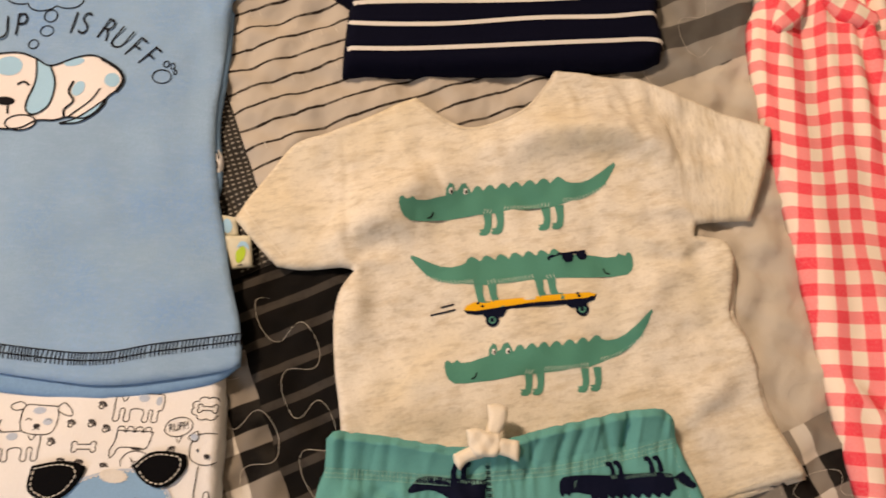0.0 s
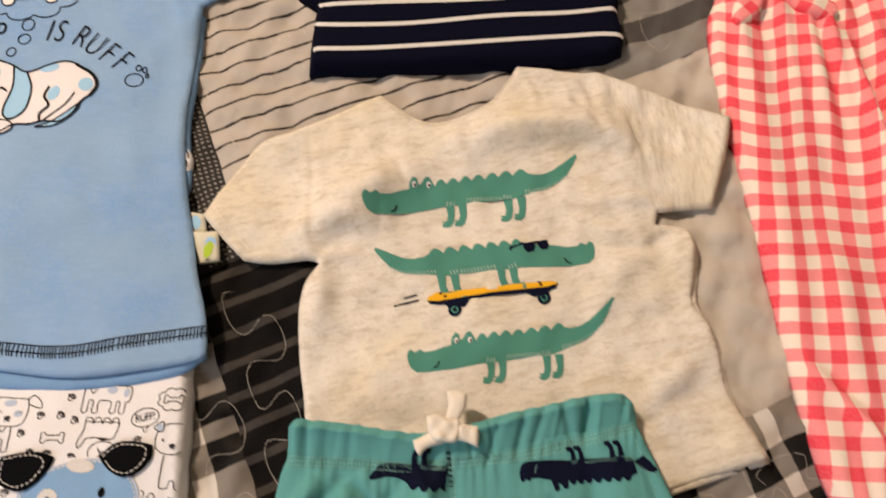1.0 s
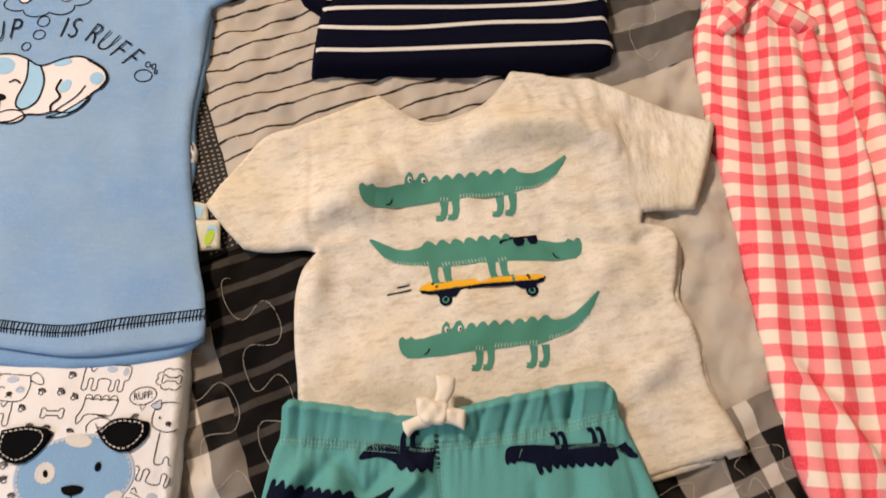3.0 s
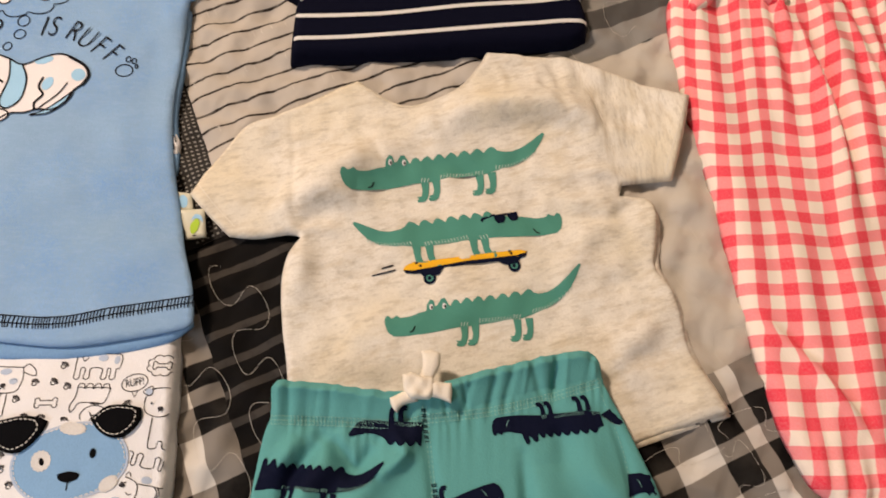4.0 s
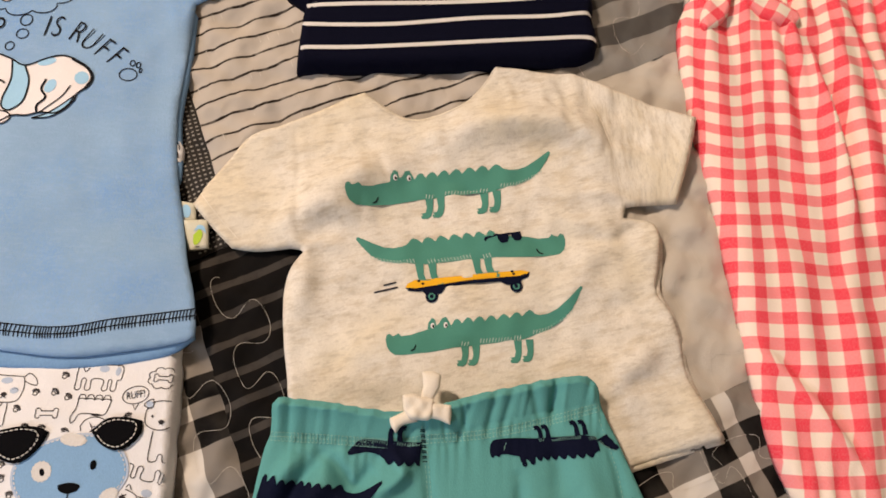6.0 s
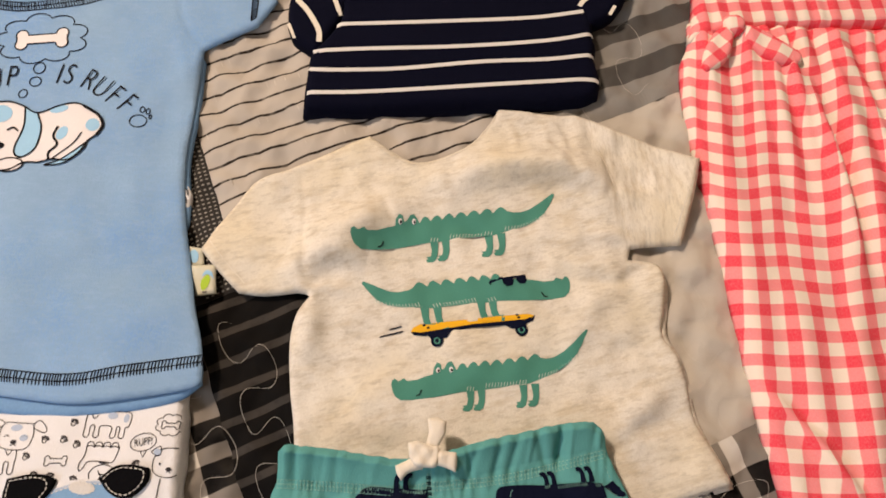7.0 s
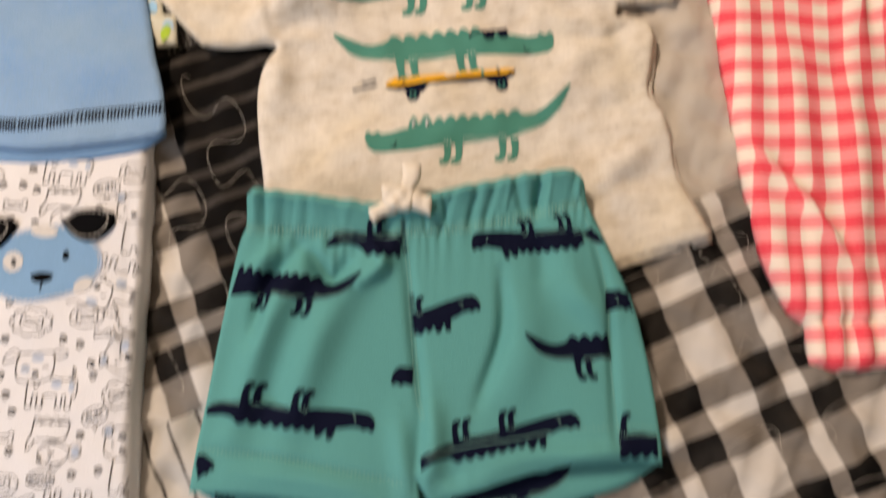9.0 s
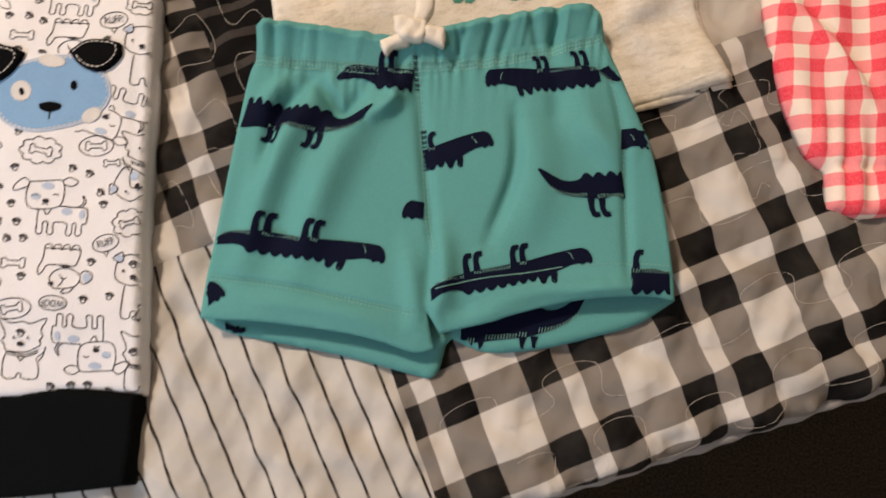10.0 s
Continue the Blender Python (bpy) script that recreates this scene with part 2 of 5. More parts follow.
def distance(pts, poly, closed=True):
    best = np.full(len(pts), 1e9)
    ends = np.roll(poly, -1, 0) if closed else poly[1:]
    for a, b in zip(poly, ends):
        d = b - a
        t = np.clip(((pts - a) @ d) / max(d @ d, 1e-12), 0, 1)
        best = np.minimum(best, ((pts - a - t[:, None] * d) ** 2).sum(1))
    return np.sqrt(best)


def ripple(x, y, size, seed):
    """Smooth random relief of about -1 to 1, with waves of that size."""
    rng = np.random.RandomState(seed)
    total = 0
    for _ in range(7):
        a, k, f = rng.uniform(0, math.tau), math.tau / (size * rng.uniform(0.7, 1.6)), rng.uniform(0, math.tau)
        total = total + np.sin(k * (x * math.cos(a) + y * math.sin(a)) + f)
    return total / 3.5


def fold(x, y, points, width, height):
    """A ridge (or a valley, with a negative height) along a smooth line, dying out at its ends."""
    line = np.array(curve(points, 0.006))
    pts = np.stack([x, y], 1)
    best, where = np.full(len(pts), 1e9), np.zeros(len(pts))
    n = len(line) - 1
    for i, (a, b) in enumerate(zip(line[:-1], line[1:])):
        d = b - a
        t = np.clip(((pts - a) @ d) / max(d @ d, 1e-12), 0, 1)
        r = ((pts - a - t[:, None] * d) ** 2).sum(1)
        near = r < best
        best[near], where[near] = r[near], ((i + t) / n)[near]
    return height * np.exp(-best / width ** 2) * np.sin(np.pi * np.clip(where, 0.04, 0.96)) ** 0.6


def fill(poly, step):
    """Triangles over an outline: its own points first, then a loose grid inside."""
    lo, hi = poly.min(0), poly.max(0)
    gx, gy = np.meshgrid(np.arange(lo[0], hi[0], step), np.arange(lo[1], hi[1], step * 0.87))
    gx[1::2] += step * 0.5
    grid = np.stack([gx.ravel(), gy.ravel()], 1)
    grid = grid[inside(grid, poly)]
    if len(grid):
        grid = grid[distance(grid, poly) > step * 0.55]
    n = len(poly)
    pts = np.concatenate([poly, grid]) if len(grid) else poly
    edges = [(i, (i + 1) % n) for i in range(n)]
    v, _, f, *_ = delaunay_2d_cdt([Vector(p) for p in pts.tolist()], edges, [], 1, 1e-7)
    return np.array([tuple(p) for p in v]), [tuple(t) for t in f]


def put(name, verts, faces, mat, parent=None, uv=None, smooth=True, label=""):
    me = bpy.data.meshes.new(name)
    me.from_pydata([tuple(map(float, p)) for p in verts], [], faces)
    me.materials.append(mat)
    if smooth:
        me.polygons.foreach_set("use_smooth", [True] * len(me.polygons))
    if uv is not None:
        layer = me.uv_layers.new(name="UVMap")
        idx = np.zeros(len(me.loops), int)
        me.loops.foreach_get("vertex_index", idx)
        layer.data.foreach_set("uv", np.asarray(uv, np.float32)[idx].ravel())
    me.update()
    ob = new(name, me)
    if parent is not None:
        ob.parent = parent
    return tagged(ob, label) if label else ob


def thing(name, label, category, group="", kind=""):
    return tagged(new(name), label, category, group, kind)


class Cloth:
    """A flat garment panel: an outline, a rounded edge, a body thickness and a relief on top."""

    def __init__(self, runs, thick, round_, base, relief=None, floor=Z, step=0.003, spline=0.003, skin=1.0, lip=0.0012, free=0.15):
        self.poly = loop(runs, spline) if isinstance(runs, list) else runs
        self.thick, self.round_, self.base, self.relief, self.floor, self.step, self.skin, self.lip, self.free = thick, round_, base, relief, floor, step, skin, lip, free

    def z(self, pts):
        pts = np.asarray(pts, float)
        x, y = pts[:, 0], pts[:, 1]
        d = distance(pts, self.poly)
        s = 1 - np.clip(d / self.round_, 0, 1)
        edge = np.sqrt(np.clip(1 - s * s, 0, 1))
        base = self.base(x, y) if callable(self.base) else self.base
        h = self.lip + (self.thick - self.lip) * edge
        if self.relief:
            h = h + self.relief(x, y, d) * np.clip(d / self.round_, self.free, 1)
        return base + np.maximum(h, 0.0008)

    def build(self, name, mat, parent, uvf=None, label=""):
        v, f = fill(self.poly, self.step)
        top = self.z(v)
        n = len(v)
        low = np.minimum(self.floor(v[:, 0], v[:, 1]) if callable(self.floor) else np.full(n, self.floor), top - 0.0006)
        low = np.maximum(low, top - self.skin)
        verts = np.concatenate([np.column_stack([v, top]), np.column_stack([v, low])])
        area2 = sum((v[t[1]][0] - v[t[0]][0]) * (v[t[2]][1] - v[t[0]][1]) - (v[t[1]][1] - v[t[0]][1]) * (v[t[2]][0] - v[t[0]][0]) for t in f[:50])
        if area2 < 0:
            f = [t[::-1] for t in f]
        count = {}
        for t in f:
            for a, b in zip(t, (*t[1:], t[0])):
                count[(a, b)] = 1
        rim = [(a, b) for a, b in count if (b, a) not in count]
        faces = [*f, *[tuple(i + n for i in t[::-1]) for t in f], *[(b, a, a + n, b + n) for a, b in rim]]
        uv = None
        if uvf:
            one = np.column_stack(uvf(v[:, 0], v[:, 1]))
            uv = np.concatenate([one, one])
        return put(name, verts, faces, mat, parent, uv, True, label)


def near(lift):
    """How far a printed layer stands off its cloth."""
    return 0.00028 + 0.3 * max(0.0, lift - 0.0004)


def drape(name, poly, cloth, mat, parent, lift=0.0005, step=0.003, label=""):
    """A flat piece (a print or an applique) laid over a cloth."""
    v, f = fill(np.asarray(poly, float), step)
    t = f[0]
    if (v[t[1]][0] - v[t[0]][0]) * (v[t[2]][1] - v[t[0]][1]) < (v[t[1]][1] - v[t[0]][1]) * (v[t[2]][0] - v[t[0]][0]):
        f = [q[::-1] for q in f]
    return put(name, np.column_stack([v, cloth.z(v) + near(lift)]), f, mat, parent, None, True, label)


def ribbons(name, lines, width, cloth, mat, parent, lift=0.0006, label="", round_=False):
    """Lines of even width laid over a cloth, as one mesh; round_: raised in the middle like a thread."""
    verts, faces = [], []
    for line in lines:
        p = np.asarray(line, float)
        if len(p) < 2:
            continue
        d = np.gradient(p, axis=0)
        d /= np.maximum(np.linalg.norm(d, axis=1), 1e-9)[:, None]
        nrm = np.stack([-d[:, 1], d[:, 0]], 1)
        rows = [p + nrm * width / 2, p, p - nrm * width / 2] if round_ else [p + nrm * width / 2, p - nrm * width / 2]
        k, n = len(rows), len(verts)
        z = cloth.z(p)
        for i in range(len(p)):
            for j in range(k):
                verts.append((rows[j][i][0], rows[j][i][1], z[i] + near(lift) + (width * 0.45 if round_ and j == 1 else 0.0)))
        for i in range(len(p) - 1):
            for j in range(k - 1):
                a = n + i * k + j
                faces.append((a, a + 1, a + k + 1, a + k))
    return put(name, verts, faces, mat, parent, None, True, label)


def oval(cx, cy, rx, ry, turn=0.0, n=20, start=0.0, sweep=360.0):
    a = np.radians(np.linspace(start, start + sweep, n, endpoint=sweep < 360))
    x, y = rx * np.cos(a), ry * np.sin(a)
    t = radians(turn)
    return np.stack([cx + x * math.cos(t) - y * math.sin(t), cy + x * math.sin(t) + y * math.cos(t)], 1)


def ring(*args, **kw):
    p = oval(*args, **kw)
    return np.concatenate([p, p[:2]])


def placed(local, a, b, wa, wb, mirror=False):
    """Carries local points so that a comes to wa and b to wb, turned and scaled alike, mirrored if asked."""
    z = np.array([complex(*p) for p in local])
    a, b, wa, wb = complex(*a), complex(*b), complex(*wa), complex(*wb)
    if mirror:
        z, a, b = np.conj(z), a.conjugate(), b.conjugate()
    w = wa + (z - a) * (wb - wa) / (b - a)
    return np.stack([w.real, w.imag], 1)


def clip(poly, x0, x1):
    """The part of an outline between two upright lines."""
    for lim, sign in ((x0, 1), (x1, -1)):
        out = []
        for a, b in zip(poly, [*poly[1:], poly[0]]):
            ia, ib = (a[0] - lim) * sign >= 0, (b[0] - lim) * sign >= 0
            if ia:
                out.append(a)
            if ia != ib:
                t = (lim - a[0]) / (b[0] - a[0])
                out.append((lim, a[1] + t * (b[1] - a[1])))
        poly = out
    return poly


# ---- the room ----
def slab(name, lo, hi, mat, label):
    v = [(x, y, z) for x in (lo[0], hi[0]) for y in (lo[1], hi[1]) for z in (lo[2], hi[2])]
    f = [(0, 1, 3, 2), (4, 6, 7, 5), (0, 4, 5, 1), (2, 3, 7, 6), (0, 2, 6, 4), (1, 5, 7, 3)]
    return tagged(put(name, v, f, mat, smooth=False), label, name.split("_")[0], kind="structure")


slab("floor", (-2.0, -2.0, -0.1), (2.0, 2.2, 0.0), M_CARPET, "dark brown short-pile carpet floor beside the bed")
slab("wall_north", (-2.1, 2.2, 0.0), (2.1, 2.3, 2.45), M_WALL, "plain painted wall of the bedroom")
slab("wall_south", (-2.1, -2.1, 0.0), (2.1, -2.0, 2.45), M_WALL, "plain painted wall of the bedroom")
slab("wall_east", (2.0, -2.0, 0.0), (2.1, 2.2, 2.45), M_WALL, "plain painted wall of the bedroom")
slab("wall_west", (-2.1, -2.0, 0.0), (-2.0, 2.2, 2.45), M_WALL, "plain painted wall of the bedroom")
slab("ceiling", (-2.1, -2.1, 2.45), (2.1, 2.3, 2.55), M_WALL, "plain painted ceiling of the bedroom")

# ---- the bed and its quilt: u runs along the bed's side, v away from it ----
TURN = radians(20.0)
EDGE = -0.3435


def to_uv(x, y):
    return x * math.cos(TURN) + y * math.sin(TURN), -x * math.sin(TURN) + y * math.cos(TURN)


def from_uv(u, v):
    return u * math.cos(TURN) - v * math.sin(TURN), u * math.sin(TURN) + v * math.cos(TURN)


def p_of(u, v):
    return u + 0.0576 * v


def q_of(u, v):
    return v - 0.09 * u


def from_pq(p, q):
    """The quilt's patches lie a little askew on the bed."""
    det = 1 + 0.0576 * 0.09
    u = (p - 0.0576 * q) / det
    v = q + 0.09 * u
    return from_uv(u, v)


def quilt_z(x, y):
    u, v = to_uv(x, y)
    puff = 0.0020 * ripple(x, y, 0.042, 3) + 0.0010 * ripple(x, y, 0.11, 4) + 0.0019 * ripple(x, y, 0.024, 5) + 0.0008 * np.abs(ripple(x, y, 0.013, 6)) - 0.0012 * np.exp(-(ripple(x, y, 0.030, 7) / 0.16) ** 2)
    near = np.clip((EDGE + 0.035 - v) / 0.035, 0, 1)
    rim = np.clip(0.5 + 0.5 * ripple(u, v * 0.2, 0.030, 8), 0, 1) * 0.0065 * near
    return Z - 0.001 + puff * (1 + near) - 0.02 * (1 - np.sqrt(np.clip(1 - near ** 2, 0, 1))) + rim


class Quilt:
    def z(self, pts):
        pts = np.asarray(pts, float)
        return quilt_z(pts[:, 0], pts[:, 1])


QUILT = Quilt()
bed = thing("bed", "low bed whose mattress carries the spread quilt", "bed")


def bed_block(name, u0, u1, v0, v1, z0, z1, mat):
    c = [from_uv(u, v) for u, v in ((u0, v0), (u1, v0), (u1, v1), (u0, v1))]
    v = [(*p, z0) for p in c] + [(*p, z1) for p in c]
    return put(name, v, [(3, 2, 1, 0), (4, 5, 6, 7), (0, 1, 5, 4), (1, 2, 6, 5), (2, 3, 7, 6), (3, 0, 4, 7)], mat, bed, smooth=False)


bed_block("mattress", -0.95, 0.75, -0.31, 1.05, 0.28, Z - 0.026, M_PLAIN)
bed_block("bed_base", -0.93, 0.73, -0.29, 1.03, 0.0, 0.28, M_CUFF)

quilt = thing("quilt", "patchwork quilt in black, grey and white cotton spread over the bed", "quilt")
spread = [from_uv(u, v) for u, v in ((-0.95, EDGE + 0.004), (0.75, EDGE + 0.004), (0.75, 1.05), (-0.95, 1.05))]
put("backing", [(*p, Z - 0.026) for p in spread] + [(*p, Z - 0.0225) for p in spread],
    [(3, 2, 1, 0), (4, 5, 6, 7), (0, 1, 5, 4), (1, 2, 6, 5), (2, 3, 7, 6), (3, 0, 4, 7)], M_BIND, quilt, smooth=False)


def patch(p0, p1, q0, q1, mat, uvf, label, to_edge=False):
    corners = [(p0, q0), (p1, q0), (p1, q1), (p0, q1)]
    if to_edge:
        low = []
        for p in (p0, p1):
            u = (p - 0.0576 * EDGE)
            low.append((p, q_of(u, EDGE)))
        corners[0], corners[1] = low
    w = [np.array(from_pq(*c)) for c in corners]
    poly = loop([[a] for a in w], 0.006)
    v, f = fill(poly, 0.0036)
    u_, v_ = to_uv(v[:, 0], v[:, 1])
    uv = np.column_stack(uvf(u_, v_))
    d = distance(v, poly)
    z = quilt_z(v[:, 0], v[:, 1]) - 0.0012 * np.exp(-(d / 0.004) ** 2)
    t = f[0]
    if (v[t[1]][0] - v[t[0]][0]) * (v[t[2]][1] - v[t[0]][1]) < (v[t[1]][1] - v[t[0]][1]) * (v[t[2]][0] - v[t[0]][0]):
        f = [q[::-1] for q in f]
    return put("patch", np.column_stack([v, z]), f, mat, quilt, uv, True, label)


def weave(u, v):
    return p_of(u, v), q_of(u, v)


patch(-0.45, -0.122, 0.082, 0.36, M_DOTS, weave, "black patch with rows of small grey dots")
patch(-0.122, 0.115, 0.082, 0.36, M_PIN, lambda u, v: (u, v - 0.149 - 0.038 * (u + 0.115)), "light grey patch with thin black pinstripes")
patch(0.115, 0.45, 0.101, 0.36, M_BANDS, lambda u, v: (u, np.maximum(v - 0.06 * u - 0.1285, -0.008)), "grey patch with broad darker bands")
patch(-0.1595, 0.04, -0.132, 0.082, M_DARK, weave, "black patch with dark grey stripes")
patch(-0.45, -0.1595, -0.132, 0.082, M_PLAIDL, weave, "black, grey and white checked patch")
patch(0.04, 0.45, -0.132, 0.101, M_PLAIN, weave, "plain taupe cotton patch")
patch(-0.45, -0.122, 0.0, -0.132, M_PINLOW, lambda u, v: (u + 0.1224 * v + 0.2719, v), "light grey patch with upright pinstripes", True)
patch(-0.122, 0.45, 0.0, -0.132, M_PLAID, weave, "black, grey and white checked patch", True)


def binding():
    n, k = 170, 8
    verts, faces = [], []
    for i in range(n):
        u = -0.42 + i * 0.005
        r = 0.0045 + 0.0012 * math.sin(u * 210) * math.sin(u * 93)
        for j in range(k):
            a = math.tau * j / k
            x, y = from_uv(u, EDGE + 0.001 + r * math.cos(a))
            verts.append((x, y, Z - 0.0215 + r * math.sin(a)))
        if i:
            b = (i - 1) * k
            faces += [(b + j, b + (j + 1) % k, b + k + (j + 1) % k, b + k + j) for j in range(k)]
    put("binding", verts, faces, M_BIND, quilt, label="grey bound edge of the quilt")


binding()


def meander(p0, q0, p1, q1, loops, amp, seed):
    rng = np.random.RandomState(seed)
    out = []
    n = loops * 60
    a, b = rng.uniform(0, 6), rng.uniform(0.7, 1.2)
    for i in range(n + 1):
        s = i / n
        w = math.tau * loops * s
        dp, dq = p1 - p0, q1 - q0
        ln = math.hypot(dp, dq)
        side = amp * b * math.sin(w + a) + 0.3 * amp * math.sin(0.37 * w)
        on = -0.62 * amp * math.sin(2 * w + 2 * a)
        p = p0 + dp * s + (-dq * side + dp * on) / ln
        q = q0 + dq * s + (dp * side + dq * on) / ln
        out.append(from_pq(p, q))
    return out


threads = []
for i, (p0, q0, p1, q1, loops) in enumerate((
        (-0.135, 0.06, -0.13, -0.13, 4), (-0.175, 0.03, -0.165, -0.13, 3), (-0.10, -0.17, 0.20, -0.17, 5), (-0.10, -0.22, 0.20, -0.225, 5),
        (-0.11, -0.285, 0.20, -0.285, 5), (-0.07, -0.325, 0.20, -0.335, 5), (0.155, 0.20, 0.165, 0.11, 2), (0.20, 0.22, 0.205, 0.11, 2), (0.155, 0.09, 0.15, -0.13, 4),
        (0.19, -0.13, 0.195, -0.23, 2), (-0.215, 0.03, -0.205, -0.13, 3), (0.11, -0.14, 0.12, -0.23, 2))):
    threads.append(meander(p0, q0, p1, q1, loops, 0.0125, i))
for line in threads:
    ribbons("quilting_thread", [line], 0.00022, QUILT, M_THREAD, quilt, 0.0008, "pale meandering quilting thread")
seam_ticks = []
rng = random.Random(5)
for i in range(60):
    u, v = rng.uniform(-0.13, 0.1), 0.149 + 0.0142 * rng.randrange(0, 9)
    seam_ticks.append([from_uv(u, v + 0.001), from_uv(u + 0.0005, v - 0.0035)])
tagged(ribbons("quilting_stitch", seam_ticks, 0.0005, QUILT, M_THREAD, quilt, 0.0005), kind="stuff")


# ---- prints ----
def shapes(name, polys, cloth, mat, parent, lift=0.0005, step=0.003, label="", split=False):
    """Several outlines of one print as one mesh, each a hair above the last."""
    if split:
        return [shapes(name, [p], cloth, mat, parent, lift, step, label) for p in polys]
    verts, faces = [], []
    for i, poly in enumerate(polys):
        v, f = fill(np.asarray(poly, float), step)
        if not f:
            continue
        t = f[0]
        if (v[t[1]][0] - v[t[0]][0]) * (v[t[2]][1] - v[t[0]][1]) < (v[t[1]][1] - v[t[0]][1]) * (v[t[2]][0] - v[t[0]][0]):
            f = [q[::-1] for q in f]
        if hasattr(cloth, "poly"):
            held = inside(v, cloth.poly) & (distance(v, cloth.poly) > 0.0006)
            f = [q for q in f if held[list(q)].all()]
        n = len(verts)
        verts += np.column_stack([v, cloth.z(v) + near(lift) + 0.00003 * i]).tolist()
        faces += [tuple(k + n for k in q) for q in f]
    return put(name, verts, faces, mat, parent, None, True, label)


def reptile(lift=0.0, fat=1.0, bald=False):
    """Outline of the long printed creature, nose at x 0 and tail tip at x 360, y up; and its four legs."""
    up = [(0, 22), (1, 29), (6, 32), (12, 28), (17, 30), (22, 33), (28, 29), (45, 31), (60, 36), (75, 40), (76, 50), (82, 58), (88, 56), (91, 47), (96, 50), (101, 58), (108, 60), (114, 53), (118, 47)]
    if bald:
        up = [(a, min(b, 40 + (a - 75) * 0.16) if a > 74 else b) for a, b in up]
    x = 118
    for i in range(7):
        w = 20 + i * 0.8
        base = 47 + (x - 118) * 0.115
        up += [(x + w * a, base + w * 0.11 * a + 9 * math.sin(math.pi * a) ** 0.8) for a in (0.25, 0.42, 0.55, 0.75, 0.97)]
        x += w
    up += [(284, 64), (300, 65), (316, 70), (335, 81), (348, 90), (358, 96), (361, 93)]
    low = [(352, 78), (341, 63), (325, 51), (300, 41), (270, 34), (250, 29), (200, 24), (150, 18), (130, 16), (80, 7), (40, 2), (18, 1), (8, 6), (3, 13)]
    bend = lambda p: (p[0], 27 + (p[1] - 27) * fat + lift * max(0.0, (p[0] - 200) / 160) ** 2)
    body = [bend(p) for p in up + low]
    legs = []
    for lx, ly in ((136, 18), (156, 20), (233, 27), (255, 30)):
        legs.append([(lx, ly + 2), (lx + 15, ly + 3), (lx + 15, ly - 22), (lx + 12, ly - 34), (lx + 6, ly - 39), (lx - 4, ly - 39), (lx - 6, ly - 34), (lx - 2, ly - 33), (lx - 6, ly - 29), (lx + 2, ly - 28), (lx + 4, ly - 18)])
    ticks = []
    for a, b, y0 in ((138, 152, 20), (172, 230, 24), (234, 246, 30), (270, 345, 38)):
        k = a
        while k < b:
            y = {138: 19, 172: 24 + (k - 172) * 0.07, 234: 30, 270: 37 + (k - 270) ** 2 * 0.0045}[a]
            ticks.append([bend((k, y - 1)), bend((k + 1.5, y + 5))])
            k += 5.5
    return body, legs, ticks


def creature(cloth, parent, mat, a, b, wa, wb, mirror=False, lift=0.0, span=(-10, 400), detail=True, label="", tick=None, raise_=0.0005, fat=1.08, paws=True, navy=False):
    body, legs, ticks = reptile(lift, fat, mirror and mat is M_GREEN)
    polys = [clip(body, *span)]
    polys += [g for g in legs if paws and span[0] < g[0][0] and g[1][0] < span[1]]
    carry = lambda pts: placed(pts, a, b, wa, wb, mirror)
    size = math.hypot(wb[0] - wa[0], wb[1] - wa[1]) / math.hypot(b[0] - a[0], b[1] - a[1])
    ob = shapes("creature_print", [carry(p) for p in polys], cloth, mat, parent, raise_, 0.0016, label)
    marks = [carry(t) for t in ticks if span[0] + 3 < t[0][0] < span[1] - 3]
    if marks:
        ribbons("stitch_mark", marks, size * 1.2, cloth, tick or M_TICK, ob, raise_ + 0.0006)
    if detail:
        eyes = [carry(oval(x, y, 3.6, 5.2)) for x, y in ((84, 51), (108, 53)) if span[0] < x < span[1]]
        shapes("white_dot", eyes, cloth, M_WHITEINK, ob, raise_ + 0.0008, split=True)
        dots = [carry(oval(x, y, 1.9, 3.0)) for x, y in ((85, 50), (109, 52)) if span[0] < x < span[1]]
        shapes("black_dot", dots, cloth, M_INK, ob, raise_ + 0.0012, split=True)
    if navy and span[0] < 30 and span[1] > 120:
        for x in (84, 107):
            ribbons("ring_mark", [carry(ring(x, 28 + 27 * fat, 5.0, 6.4))], size * 3.4, cloth, mat, ob, raise_ + 0.0004)
    if navy and span[0] < 30 < span[1] - 30:
        ribbons("curved_mark", [carry(curve([(50, 4), (44, 10), (40, 20)], 2.0))], size * 1.3, cloth, M_TEALTHREAD, ob, raise_ + 0.0008)
    if detail or mirror and mat is M_GREEN:
        ribbons("curved_mark", [carry(curve([(46, 3), (52, 6), (55, 14)], 2.0))], size * 2.4, cloth, M_INK, ob, raise_ + 0.0008)
    return ob


# ---- the oatmeal T-shirt ----
t_shirt = thing("t_shirt", "oatmeal marl short-sleeved baby T-shirt with green prints, laid on the quilt", "shirt")


